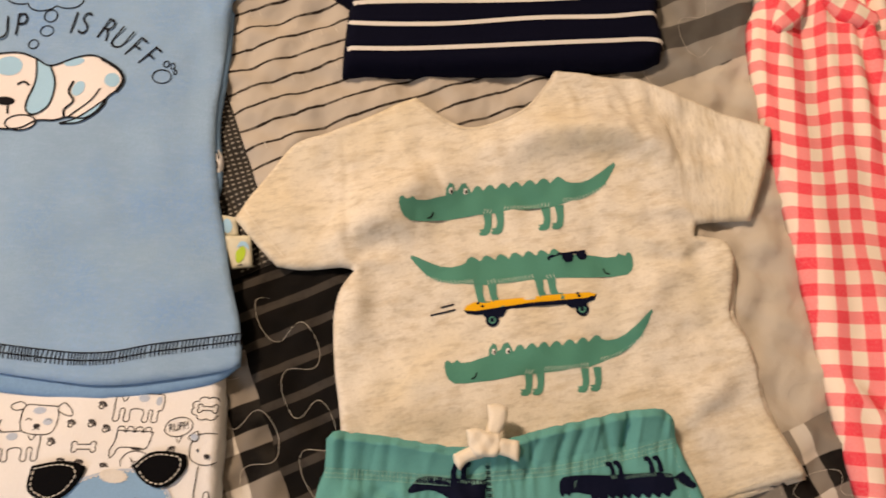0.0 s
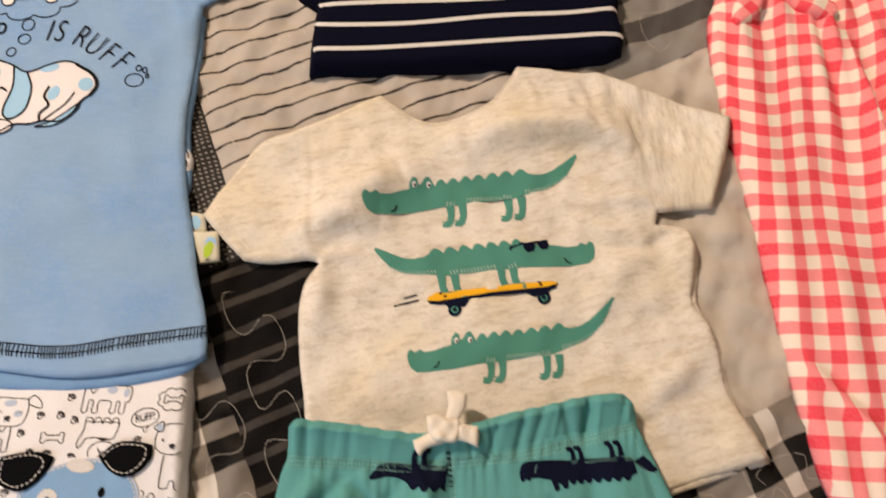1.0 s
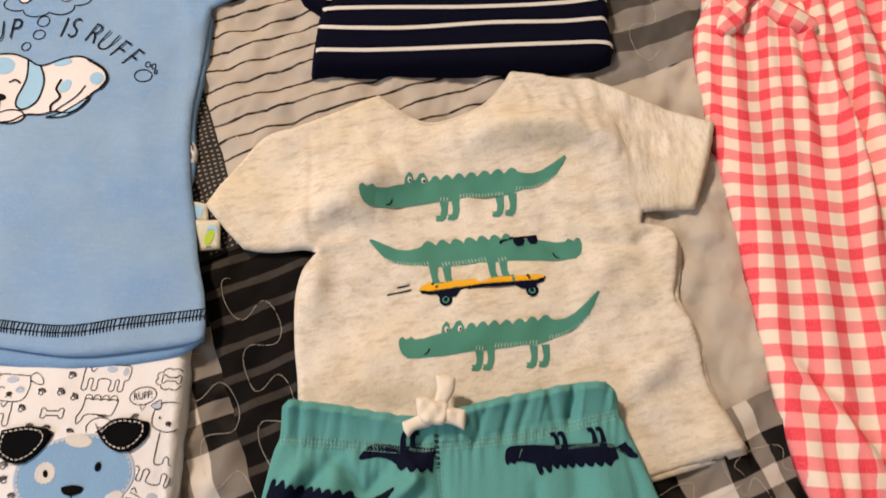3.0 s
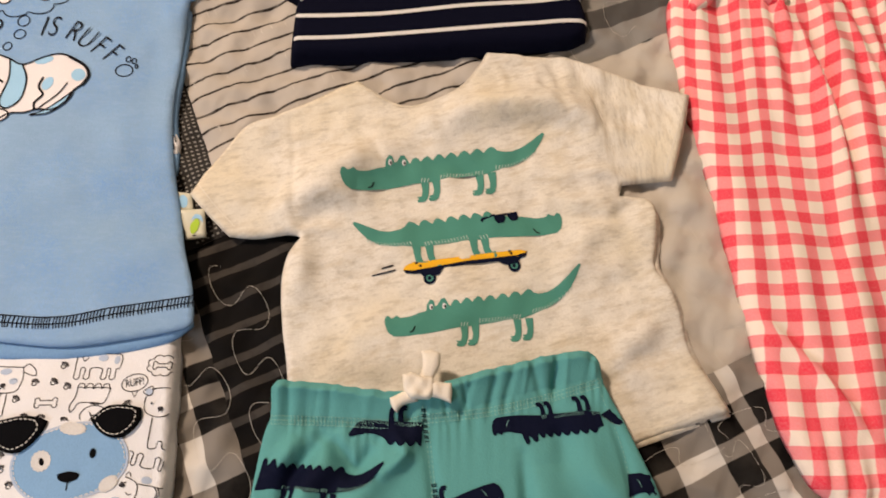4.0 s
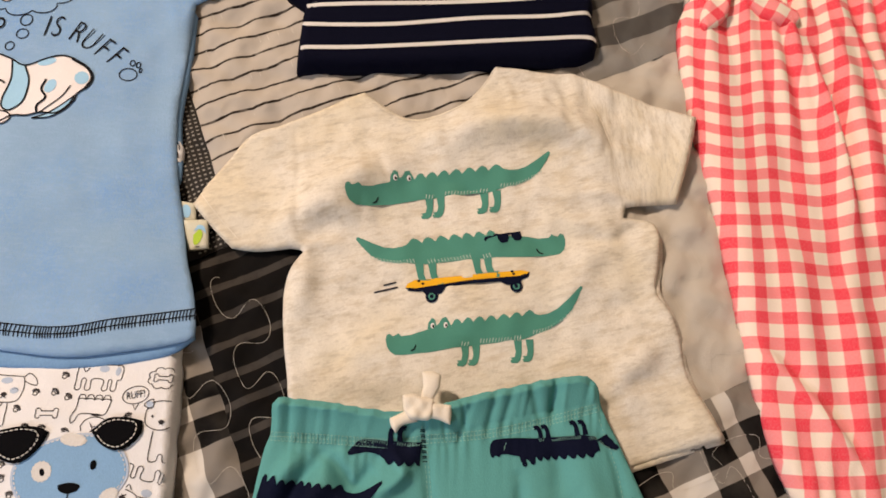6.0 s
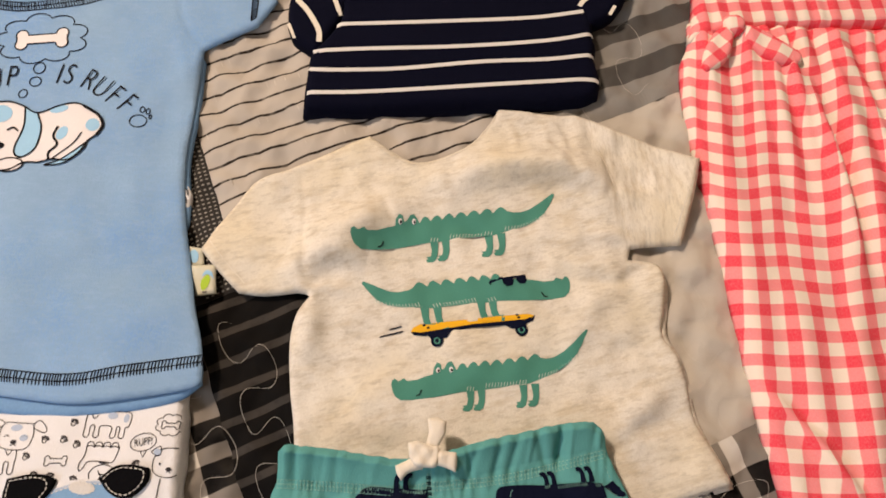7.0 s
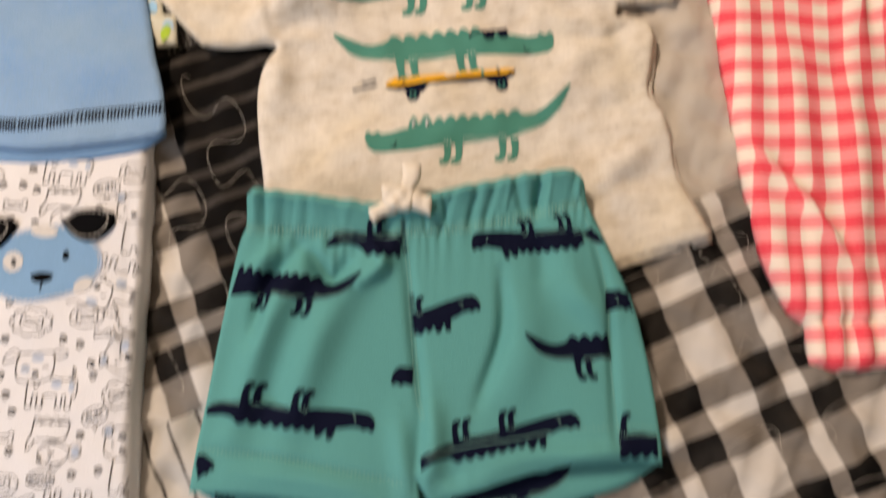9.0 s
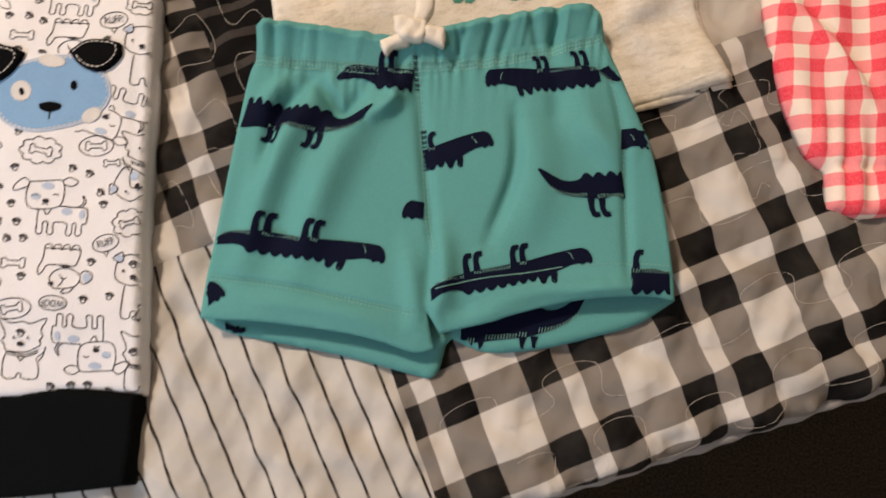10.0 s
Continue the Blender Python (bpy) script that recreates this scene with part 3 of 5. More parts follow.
def shirt_relief(x, y, d):
    h = 0.0015 * ripple(x, y, 0.07, 11) + 0.0007 * ripple(x, y, 0.028, 12)
    crumple = np.exp(-((x - 0.105) ** 2 + (y - 0.125) ** 2) / 0.045 ** 2)
    h += crumple * (0.0010 * ripple(x * 1.7, y * 0.7, 0.020, 13) + 0.0005 * ripple(x, y, 0.012, 14))
    h += fold(x, y, [(-0.01, 0.104), (0.035, 0.117), (0.082, 0.115), (0.108, 0.096)], 0.0130, 0.0150)
    h += fold(x, y, [(-0.108, 0.062), (-0.08, 0.063), (-0.045, 0.080)], 0.0135, 0.0125)
    h += fold(x, y, [(-0.110, 0.034), (-0.088, 0.046), (-0.058, 0.047)], 0.010, 0.0088)
    h += fold(x, y, [(-0.100, 0.02), (-0.095, 0.0), (-0.096, -0.03)], 0.009, 0.0062)
    h += fold(x, y, [(0.115, 0.053), (0.09, 0.045), (0.07, 0.05)], 0.008, 0.0030)
    h += fold(x, y, [(0.118, 0.045), (0.09, 0.02), (0.08, -0.01)], 0.010, 0.0040)
    h += fold(x, y, [(0.145, -0.03), (0.12, -0.045), (0.10, -0.075)], 0.010, 0.0042)
    h += fold(x, y, [(0.125, 0.062), (0.105, 0.068), (0.085, 0.066)], 0.005, 0.0032)
    h += fold(x, y, [(0.128, 0.048), (0.108, 0.034), (0.092, 0.036)], 0.004, -0.0030)
    h += fold(x, y, [(0.140, -0.055), (0.115, -0.062), (0.09, -0.09)], 0.006, -0.0026)
    h += fold(x, y, [(0.132, 0.0), (0.115, -0.01), (0.10, -0.005)], 0.008, -0.0020)
    h += fold(x, y, [(0.088, 0.16), (0.108, 0.11), (0.119, 0.057)], 0.0026, -0.0014)
    for a in (0.094, 0.101, 0.108, 0.114, 0.121, 0.129, 0.137):
        h += fold(x, y, [(a, 0.150 - (a - 0.09) * 0.5), (a + 0.008, 0.118), (a + 0.006, 0.092)], 0.0028, 0.0011)
    h += fold(x, y, [(0.055, 0.152), (0.075, 0.125), (0.09, 0.095)], 0.003, -0.0012)
    h += fold(x, y, [(-0.112, 0.115), (-0.104, 0.07), (-0.099, 0.02)], 0.0026, -0.0012)
    h += fold(x, y, [(-0.098, 0.020), (-0.108, 0.034), (-0.106, 0.052)], 0.0045, 0.0034)
    h += fold(x, y, [(-0.097, 0.016), (-0.086, 0.024), (-0.070, 0.020)], 0.0040, 0.0026)
    for a, b in ((0.028, 0.158), (0.050, 0.160), (0.062, 0.158)):
        h += fold(x, y, [(a, b), (a + 0.012, b - 0.018), (a + 0.010, b - 0.040)], 0.0030, 0.0012)
    h += 0.0003 * ripple(x, y, 0.018, 16)
    h += fold(x, y, [(-0.16, 0.05), (-0.13, 0.06), (-0.11, 0.05)], 0.010, 0.0015)
    h += fold(x, y, [(0.125, 0.135), (0.14, 0.11), (0.135, 0.075)], 0.009, 0.0020)
    h += 0.0120 * np.exp(-((x - 0.166) ** 2 + (y - 0.098) ** 2 * 0.35) / 0.022 ** 2)
    h += 0.0050 * np.exp(-((x + 0.170) ** 2 + (y - 0.040) ** 2) / 0.022 ** 2)
    h += 0.0050 * np.exp(-((x - 0.140) ** 2 + (y - 0.030) ** 2) / 0.016 ** 2)
    h += 0.0030 * np.exp(-((x - 0.160) ** 2 + (y + 0.080) ** 2) / 0.030 ** 2)
    return h


SHIRT = Cloth([
    [(-0.065, 0.138), (-0.096, 0.122), (-0.118, 0.110), (-0.141, 0.099), (-0.154, 0.081), (-0.165, 0.062)],
    [(-0.173, 0.047), (-0.159, 0.032)],
    [(-0.144, 0.018), (-0.128, 0.0165), (-0.104, 0.019)],
    [(-0.096, 0.017), (-0.103, 0.007), (-0.106, -0.004), (-0.106, -0.019), (-0.103, -0.045), (-0.098, -0.069)],
    [(-0.092, -0.112), (0.0, -0.120)],
    [(0.115, -0.110)],
    [(0.174, -0.091), (0.167, -0.077), (0.158, -0.060), (0.153, -0.046), (0.1505, -0.028), (0.146, -0.013), (0.137, 0.002), (0.139, 0.017), (0.1405, 0.041), (0.135, 0.050)],
    [(0.117, 0.0515)],
    [(0.119, 0.059), (0.134, 0.062)],
    [(0.1535, 0.063), (0.162, 0.095)],
    [(0.1705, 0.1275), (0.147, 0.136), (0.120, 0.147), (0.088, 0.160), (0.072, 0.161), (0.047, 0.163)],
    [(0.028, 0.164), (0.021, 0.151), (0.007, 0.134), (-0.013, 0.123), (-0.032, 0.119), (-0.049, 0.127)]],
    0.0046, 0.003, Z + 0.001, shirt_relief, Z - 0.002, 0.0022, skin=0.0012, lip=0.0020, free=0.85)
SHIRT.build("front_panel", M_SHIRT, t_shirt)
REAR = Cloth([[(0.128, 0.046), (0.1425, 0.040), (0.1425, 0.018), (0.1405, 0.002), (0.1485, -0.014), (0.1530, -0.030), (0.1550, -0.046), (0.1600, -0.061), (0.1700, -0.079)], [(0.1755, -0.0935), (0.150, -0.1015)], [(0.112, -0.1145), (0.06, -0.1180)], [(0.05, -0.09), (0.10, -0.03)], [(0.115, 0.03)]],
             0.0016, 0.002, Z + 0.0008, lambda x, y, d: 0.0008 * ripple(x, y, 0.03, 15), Z - 0.002, 0.003, lip=0.0010)
REAR.build("back_panel", M_SHIRT, t_shirt)
creature(SHIRT, t_shirt, M_GREEN, (0, 25), (360, 92), (-0.071, 0.0600), (0.067, 0.091), fat=1.2, label="green printed creature silhouette")
creature(SHIRT, t_shirt, M_GREEN, (0, 25), (360, 85), (0.0765, 0.0357), (-0.0605, 0.0217), True, -7, detail=False, fat=1.2, label="green printed creature silhouette")
creature(SHIRT, t_shirt, M_GREEN, (0, 25), (360, 114), (-0.0385, -0.0375), (0.0868, -0.0055), False, 22, fat=1.25, label="green printed creature silhouette")


def skateboard():
    at = lambda pts: placed(pts, (0, 0), (100, 0), (-0.028, -0.004), (0.053, 0.008))
    deck = [(0, 0), (2, 3), (8, 5), (30, 5), (70, 5), (94, 4), (100, 2), (99, 0), (94, -1), (60, 0), (20, -1.5), (6, -2)]
    board = shapes("skateboard_print", [at(deck)], SHIRT, M_YELLOW, t_shirt, 0.0014, label="yellow and navy printed skateboard")
    shapes("board_edge", [at([(0, 0), (8, -1.5), (50, 0.5), (92, 0), (100, 2), (98, -2), (92, -3.5), (50, -2.5), (10, -4.5), (2, -3)]), at([(12, -3), (32, -3), (28, -8), (16, -8)]), at([(74, -2), (94, -2), (90, -7), (80, -6)])],
           SHIRT, M_NAVYINK, board, 0.0018)
    shapes("wheel", [at(oval(20, -9.5, 5, 5)), at(oval(88, -8, 5, 5))], SHIRT, M_NAVYINK, board, 0.0022, split=True)
    for x, y in ((20, -9.5), (88, -8)):
        ribbons("wheel_ring", [at(ring(x, y, 2.2, 2.2))], 0.0009, SHIRT, M_GREEN, board, 0.0026)
    shapes("bolt", [at(oval(x, y, 1.2, 0.9)) for x, y in ((11, 4), (14, 1.5), (86, 4), (87, 2))], SHIRT, M_NAVYINK, board, 0.0020, split=True)
    ribbons("speed_line", [at([(-25, -1.5), (-6, 1.2)]), at([(-17, 3.6), (-7, 5.2)])], 0.0010, SHIRT, M_NAVYINK, t_shirt, 0.0008)
    to = lambda pts: placed(pts, (0, 0), (100, 0), (0.022, 0.031), (0.0475, 0.0355))
    shapes("sunglasses_print", [to([(35, 6), (62, 8), (66, -4), (60, -16), (44, -18), (36, -8)]), to([(72, 8), (98, 10), (100, -6), (94, -14), (80, -14), (73, -4)]), to([(60, 8), (74, 9), (74, 3), (60, 2)]),
                                to([(0, -2), (4, 3), (38, 9), (38, 3), (8, -3), (4, -9)])], SHIRT, M_NAVYINK, t_shirt, 0.0016, label="navy printed sunglasses")


skateboard()
ribbons("hem_stitch", [curve([(-0.092, -0.106), (0.0, -0.114), (0.115, -0.104), (0.171, -0.085)])], 0.0005, SHIRT, M_SHIRT, t_shirt, 0.0003)
for line in ([(0.148, 0.068), (0.157, 0.097), (0.166, 0.126)], [(-0.140, 0.024), (-0.154, 0.038), (-0.167, 0.053)]):
    ribbons("sleeve_stitch", [curve(line)], 0.0006, SHIRT, M_CREAM, t_shirt, 0.0003)
ribbons("sleeve_seam", [curve([(0.0885, 0.157), (0.101, 0.128), (0.111, 0.095), (0.1185, 0.063)], 0.002)], 0.0005, SHIRT, M_SHIRT, t_shirt, 0.0002, round_=True)
ribbons("neck_stitch", [curve([(0.026, 0.1585), (0.020, 0.147), (0.006, 0.130), (-0.013, 0.1195), (-0.033, 0.1155), (-0.052, 0.1235), (-0.066, 0.1335)], 0.002)], 0.0005, SHIRT, M_SHIRT, t_shirt, 0.0003, round_=True)

# ---- the teal shorts ----
shorts = thing("shorts", "teal jersey baby shorts with navy prints and cream drawstring bow", "shorts")
BACK = Cloth([
    [(-0.1215, -0.2470), (-0.108, -0.2530), (-0.0928, -0.2556), (-0.0453, -0.2624), (-0.0135, -0.2690)],
    [(0.0045, -0.2728), (0.0100, -0.2690)], [(0.0138, -0.2535)], [(0.0168, -0.2500), (0.0361, -0.2566), (0.0676, -0.2530), (0.099, -0.2441), (0.1212, -0.2364)],
    [(0.1415, -0.2228), (0.132, -0.16)], [(0.100, -0.12)], [(-0.100, -0.12), (-0.116, -0.19)]], 0.0035, 0.004, Z + 0.0005, None, Z - 0.002)
BACK.build("back_panel", M_TEAL, shorts)


def shorts_relief(x, y, d):
    h = 0.0012 * ripple(x, y, 0.08, 21)
    waist = -0.0805 + 0.0028 * np.sin(x * 30) + np.clip(x, 0, 1) * 0.24
    t = waist - y
    h += 0.0120 * np.exp(-np.clip(t, 0, 1) / 0.009)
    band = np.exp(-np.clip(t - 0.016, 0, 1) / 0.006)
    pleats = np.random.RandomState(23)
    for _ in range(40):
        x0, w, k, lean = pleats.uniform(-0.102, 0.096), pleats.choice([0.0011, 0.0015, 0.0024, 0.0042]), pleats.uniform(-0.0030, 0.0013), pleats.uniform(-0.30, 0.30)
        h += band * k * np.exp(-((x - x0 - lean * (t - 0.012)) / w) ** 2)
    h += 0.0012 * np.exp(-((t - 0.008) / 0.008) ** 2)
    for row in (0.0165, 0.0190, 0.0215):
        h -= 0.0007 * np.exp(-((t - row) / 0.0007) ** 2)
    gather = np.exp(-np.clip(t - 0.022, 0, 1) / 0.012) * np.clip((t - 0.014) / 0.006, 0, 1)
    h += gather * 0.0007 * np.sin(x * 900 + 2.5 * np.sin(x * 140)) * (0.6 + 0.4 * np.sin(x * 77))
    for pts, w, k in (
            ([(-0.060, -0.112), (-0.083, -0.15), (-0.100, -0.215)], 0.009, 0.0055), ([(-0.035, -0.118), (-0.056, -0.16), (-0.072, -0.22)], 0.011, 0.0050),
            ([(-0.072, -0.110), (-0.088, -0.135), (-0.094, -0.165)], 0.0045, -0.0040), ([(-0.084, -0.108), (-0.098, -0.13)], 0.005, 0.0030), ([(-0.068, -0.108), (-0.052, -0.128), (-0.040, -0.112)], 0.0045, -0.0042),
            ([(-0.040, -0.132), (-0.024, -0.118), (-0.018, -0.106)], 0.006, 0.0030), ([(0.046, -0.118), (0.047, -0.155), (0.034, -0.195)], 0.004, -0.0035),
            ([(0.056, -0.12), (0.060, -0.16), (0.048, -0.20)], 0.012, 0.0025), ([(0.080, -0.10), (0.092, -0.13), (0.12, -0.145)], 0.009, 0.0025),
            ([(-0.012, -0.093), (-0.003, -0.158), (0.003, -0.2), (0.001, -0.24)], 0.0035, -0.0022), ([(0.093, -0.09), (0.103, -0.11), (0.109, -0.15), (0.112, -0.222)], 0.003, -0.0018),
            ([(0.006, -0.19), (0.010, -0.215), (0.006, -0.245)], 0.007, 0.0040), ([(-0.116, -0.2234), (-0.0766, -0.2262), (-0.0334, -0.2328), (-0.003, -0.2375)], 0.0016, -0.0012), ([(-0.10, -0.235), (-0.05, -0.238), (-0.01, -0.247)], 0.005, 0.0016), ([(0.012, -0.236), (0.05, -0.226), (0.10, -0.214)], 0.005, -0.0022), ([(0.03, -0.232), (0.07, -0.221), (0.11, -0.2165)], 0.004, 0.0022), ([(0.066, -0.098), (0.070, -0.112), (0.069, -0.128)], 0.006, -0.0016), ([(0.078, -0.125), (0.096, -0.140), (0.105, -0.158)], 0.007, 0.0018), ([(-0.030, -0.106), (-0.022, -0.118), (-0.034, -0.129)], 0.003, 0.0022),
            ([(-0.01, -0.20), (-0.006, -0.225), (-0.002, -0.25)], 0.006, 0.0025), ([(0.02, -0.238), (0.06, -0.222), (0.13, -0.215)], 0.008, 0.0025)):
        h += fold(x, y, pts, w, k * 1.6)
    return h


SHORTS = Cloth([
    [(-0.0985, -0.0775), (-0.069, -0.0795), (-0.0302, -0.0832), (-0.012, -0.0802), (0.005, -0.0755), (0.0406, -0.0655), (0.0735, -0.0585)],
    [(0.0855, -0.0572), (0.0925, -0.0632), (0.0955, -0.0760), (0.1066, -0.0988), (0.1175, -0.123), (0.1233, -0.1374), (0.1316, -0.1723), (0.1365, -0.205)],
    [(0.1378, -0.2230), (0.1229, -0.2213), (0.0951, -0.2236), (0.0706, -0.2287), (0.0463, -0.2362), (0.0373, -0.2397)],
    [(0.0096, -0.2475)], [(0.0020, -0.2360), (0.0050, -0.2490)],
    [(0.0075, -0.2560), (-0.0034, -0.2585), (-0.022, -0.2535), (-0.0444, -0.2496), (-0.0841, -0.2463), (-0.106, -0.2462)],
    [(-0.1205, -0.2460), (-0.1190, -0.224), (-0.1167, -0.205), (-0.1110, -0.1509), (-0.1061, -0.1115)],
    [(-0.1025, -0.0990), (-0.1022, -0.0900), (-0.1020, -0.0820)]], 0.0080, 0.0035, Z + 0.0065, shorts_relief, Z + 0.004, 0.0014, skin=0.0022, lip=0.0070, free=0.75)
low = SHORTS.poly[:, 1] > -0.083
SHORTS.poly[low, 1] += 0.0007 * ripple(SHORTS.poly[low, 0], 0.0 * SHORTS.poly[low, 0], 0.008, 24)
SHORTS.build("front_panel", M_TEAL, shorts)
N = dict(detail=False, tick=M_TEALTHREAD, fat=1.3, raise_=0.0012, navy=True)
HALF = "navy printed creature silhouette cut off by a seam"
creature(SHORTS, shorts, M_NAVYINK, (80, 30), (285, 50), (-0.1056, -0.1312), (-0.0563, -0.1374), span=(78, 400), label="navy printed creature silhouette", **{**N, "fat": 1.5})
creature(SHORTS, shorts, M_NAVYINK, (190, 36), (355, 52), (-0.0130, -0.1036), (-0.0546, -0.1058), lift=-54, span=(190, 400), label=HALF, **N)
creature(SHORTS, shorts, M_NAVYINK, (0, 25), (290, 45), (0.0282, -0.1058), (0.0915, -0.0930), True, 0, (-10, 290), label=HALF, **{**N, "fat": 1.45})
creature(SHORTS, shorts, M_NAVYINK, (290, 52), (360, 92), (0.0935, -0.0935), (0.1082, -0.1015), False, 0, (290, 400), label=HALF, **N)
creature(SHORTS, shorts, M_NAVYINK, (155, 32), (0, 25), (-0.0023, -0.1485), (0.0342, -0.1400), False, 0, (-10, 163), label=HALF, **N)
creature(SHORTS, shorts, M_NAVYINK, (190, 40), (360, 80), (0.1088, -0.1615), (0.0606, -0.1610), True, -10, (190, 400), label=HALF, **N)
creature(SHORTS, shorts, M_NAVYINK, (70, 22), (0, 25), (0.1057, -0.1345), (0.1226, -0.1366), False, 0, (-10, 70), label=HALF, **{**N, "fat": 1.6})
creature(SHORTS, shorts, M_NAVYINK, (0, 25), (200, 33), (-0.0226, -0.2096), (-0.0771, -0.2008), False, -6, label="navy printed creature silhouette", **{**N, "fat": 1.12})
creature(SHORTS, shorts, M_NAVYINK, (0, 25), (200, 33), (0.0915, -0.2028), (0.0392, -0.2120), False, -10, (-10, 340), label="navy printed creature silhouette", **{**N, "fat": 1.12})
ribbons("crease_line", [curve([(0.006, -0.2235), (0.030, -0.2165), (0.055, -0.2120), (0.075, -0.2075)], 0.002)], 0.0005, SHORTS, M_TEALTHREAD, shorts, 0.0022, "pale crease through a navy print", True)
creature(SHORTS, shorts, M_NAVYINK, (250, 38), (160, 33), (0.1128, -0.2086), (0.1372, -0.2094), False, 0, (166, 250), label=HALF, **N)
creature(SHORTS, shorts, M_NAVYINK, (0, 25), (45, 20), (-0.0148, -0.1832), (-0.0028, -0.1822), True, 0, (-10, 45), label=HALF, **N)
creature(SHORTS, shorts, M_NAVYINK, (45, 20), (0, 25), (-0.1180, -0.2365), (-0.1080, -0.2310), False, 0, (-10, 45), label=HALF, **{**N, "fat": 1.5})
creature(BACK, shorts, M_NAVYINK, (120, 30), (330, 64), (0.020, -0.2465), (0.0830, -0.2370), False, 0, (120, 400), label="navy printed creature silhouette on the back panel", **{**N, "fat": 1.5})
creature(BACK, shorts, M_NAVYINK, (0, 25), (60, 22), (-0.0980, -0.2515), (-0.1100, -0.2505), True, 0, (-10, 60), paws=False, label=HALF, **N)


def dashes(line, dash=0.0022, gap=0.0012):
    """Cuts a line into stitches."""
    p = np.asarray(curve(line, 0.0004))
    s = np.concatenate([[0], np.cumsum(np.linalg.norm(np.diff(p, axis=0), axis=1))])
    out, a = [], 0.0
    while a + dash < s[-1]:
        at = [a, a + dash * 0.5, a + dash]
        out.append(np.stack([np.interp(at, s, p[:, 0]), np.interp(at, s, p[:, 1])], 1))
        a += dash + gap
    return out


def ladder(upper, lower, every=0.0042):
    """Rungs between two lines: the look of an overlock seam."""
    a, b = np.asarray(curve(upper, 0.001)), np.asarray(curve(lower, 0.001))
    n = int(np.linalg.norm(np.diff(a, axis=0), axis=1).sum() / every)
    ia, ib = np.linspace(0, len(a) - 1, n).astype(int), np.linspace(0, len(b) - 1, n).astype(int)
    return [[a[i], (a[i] + b[j]) / 2 + (b[j] - a[i])[::-1] * 0.06, b[j]] for i, j in zip(ia, ib)]


WAIST = ((-0.1020, -0.0975), (-0.0681, -0.0981), (-0.0297, -0.0991), (-0.0107, -0.0960), (0.0244, -0.0916), (0.0563, -0.0843), (0.0931, -0.0733))
for row in (0.0, 0.0024, 0.0048):
    ribbons("waist_stitch", dashes([(x, y - row) for x, y in WAIST], 0.0013, 0.0009), 0.00055, SHORTS, M_TEALTHREAD, shorts, 0.0004, "row of teal stitching under the waistband", True)
ribbons("waist_zigzag", ladder([(x, y - 0.0004) for x, y in WAIST], [(x + 0.0004, y - 0.0046) for x, y in WAIST], 0.0021), 0.00035, SHORTS, M_TEALTHREAD, shorts, 0.0003, "upright rungs of the elastic's stitching", True)
for line, dash, gap in (([(-0.0132, -0.0909), (-0.0084, -0.1254), (-0.0046, -0.1577), (-0.0007, -0.1892), (0.0033, -0.2046)], 0.0018, 0.0010), ([(-0.0112, -0.0909), (-0.0064, -0.1254), (-0.0026, -0.1577), (0.0013, -0.1892), (0.0050, -0.2046)], 0.0018, 0.0010),
                        ([(-0.1165, -0.2225), (-0.0766, -0.2252), (-0.0334, -0.2320), (-0.0041, -0.2365)], 0.0013, 0.0010), ([(-0.1165, -0.2243), (-0.0766, -0.2270), (-0.0334, -0.2338), (-0.0041, -0.2383)], 0.0013, 0.0010),
                        ([(0.015, -0.2205), (0.06, -0.2090), (0.11, -0.2040), (0.1355, -0.2035)], 0.0013, 0.0012), ([(0.0934, -0.0828), (0.1054, -0.1187), (0.1088, -0.1608), (0.1127, -0.2049), (0.1134, -0.2150)], 0.0016, 0.0012)):
    ribbons("seam_stitch", dashes(line, dash, gap), 0.00045, SHORTS, M_TEALTHREAD, shorts, 0.0003, round_=True)
for upper, lower, every in (([(-0.0140, -0.0930), (-0.0118, -0.1110)], [(-0.0112, -0.0930), (-0.0090, -0.1110)], 0.0013), ([(-0.0072, -0.1350), (-0.0040, -0.1570)], [(-0.0040, -0.1345), (-0.0008, -0.1565)], 0.0014),
                            ([(-0.0420, -0.1030), (-0.0130, -0.1015)], [(-0.0425, -0.1062), (-0.0125, -0.1050)], 0.0013)):
    ribbons("seam_overlock", ladder(upper, lower, every), 0.0006, SHORTS, M_NAVYINK, shorts, 0.0012)


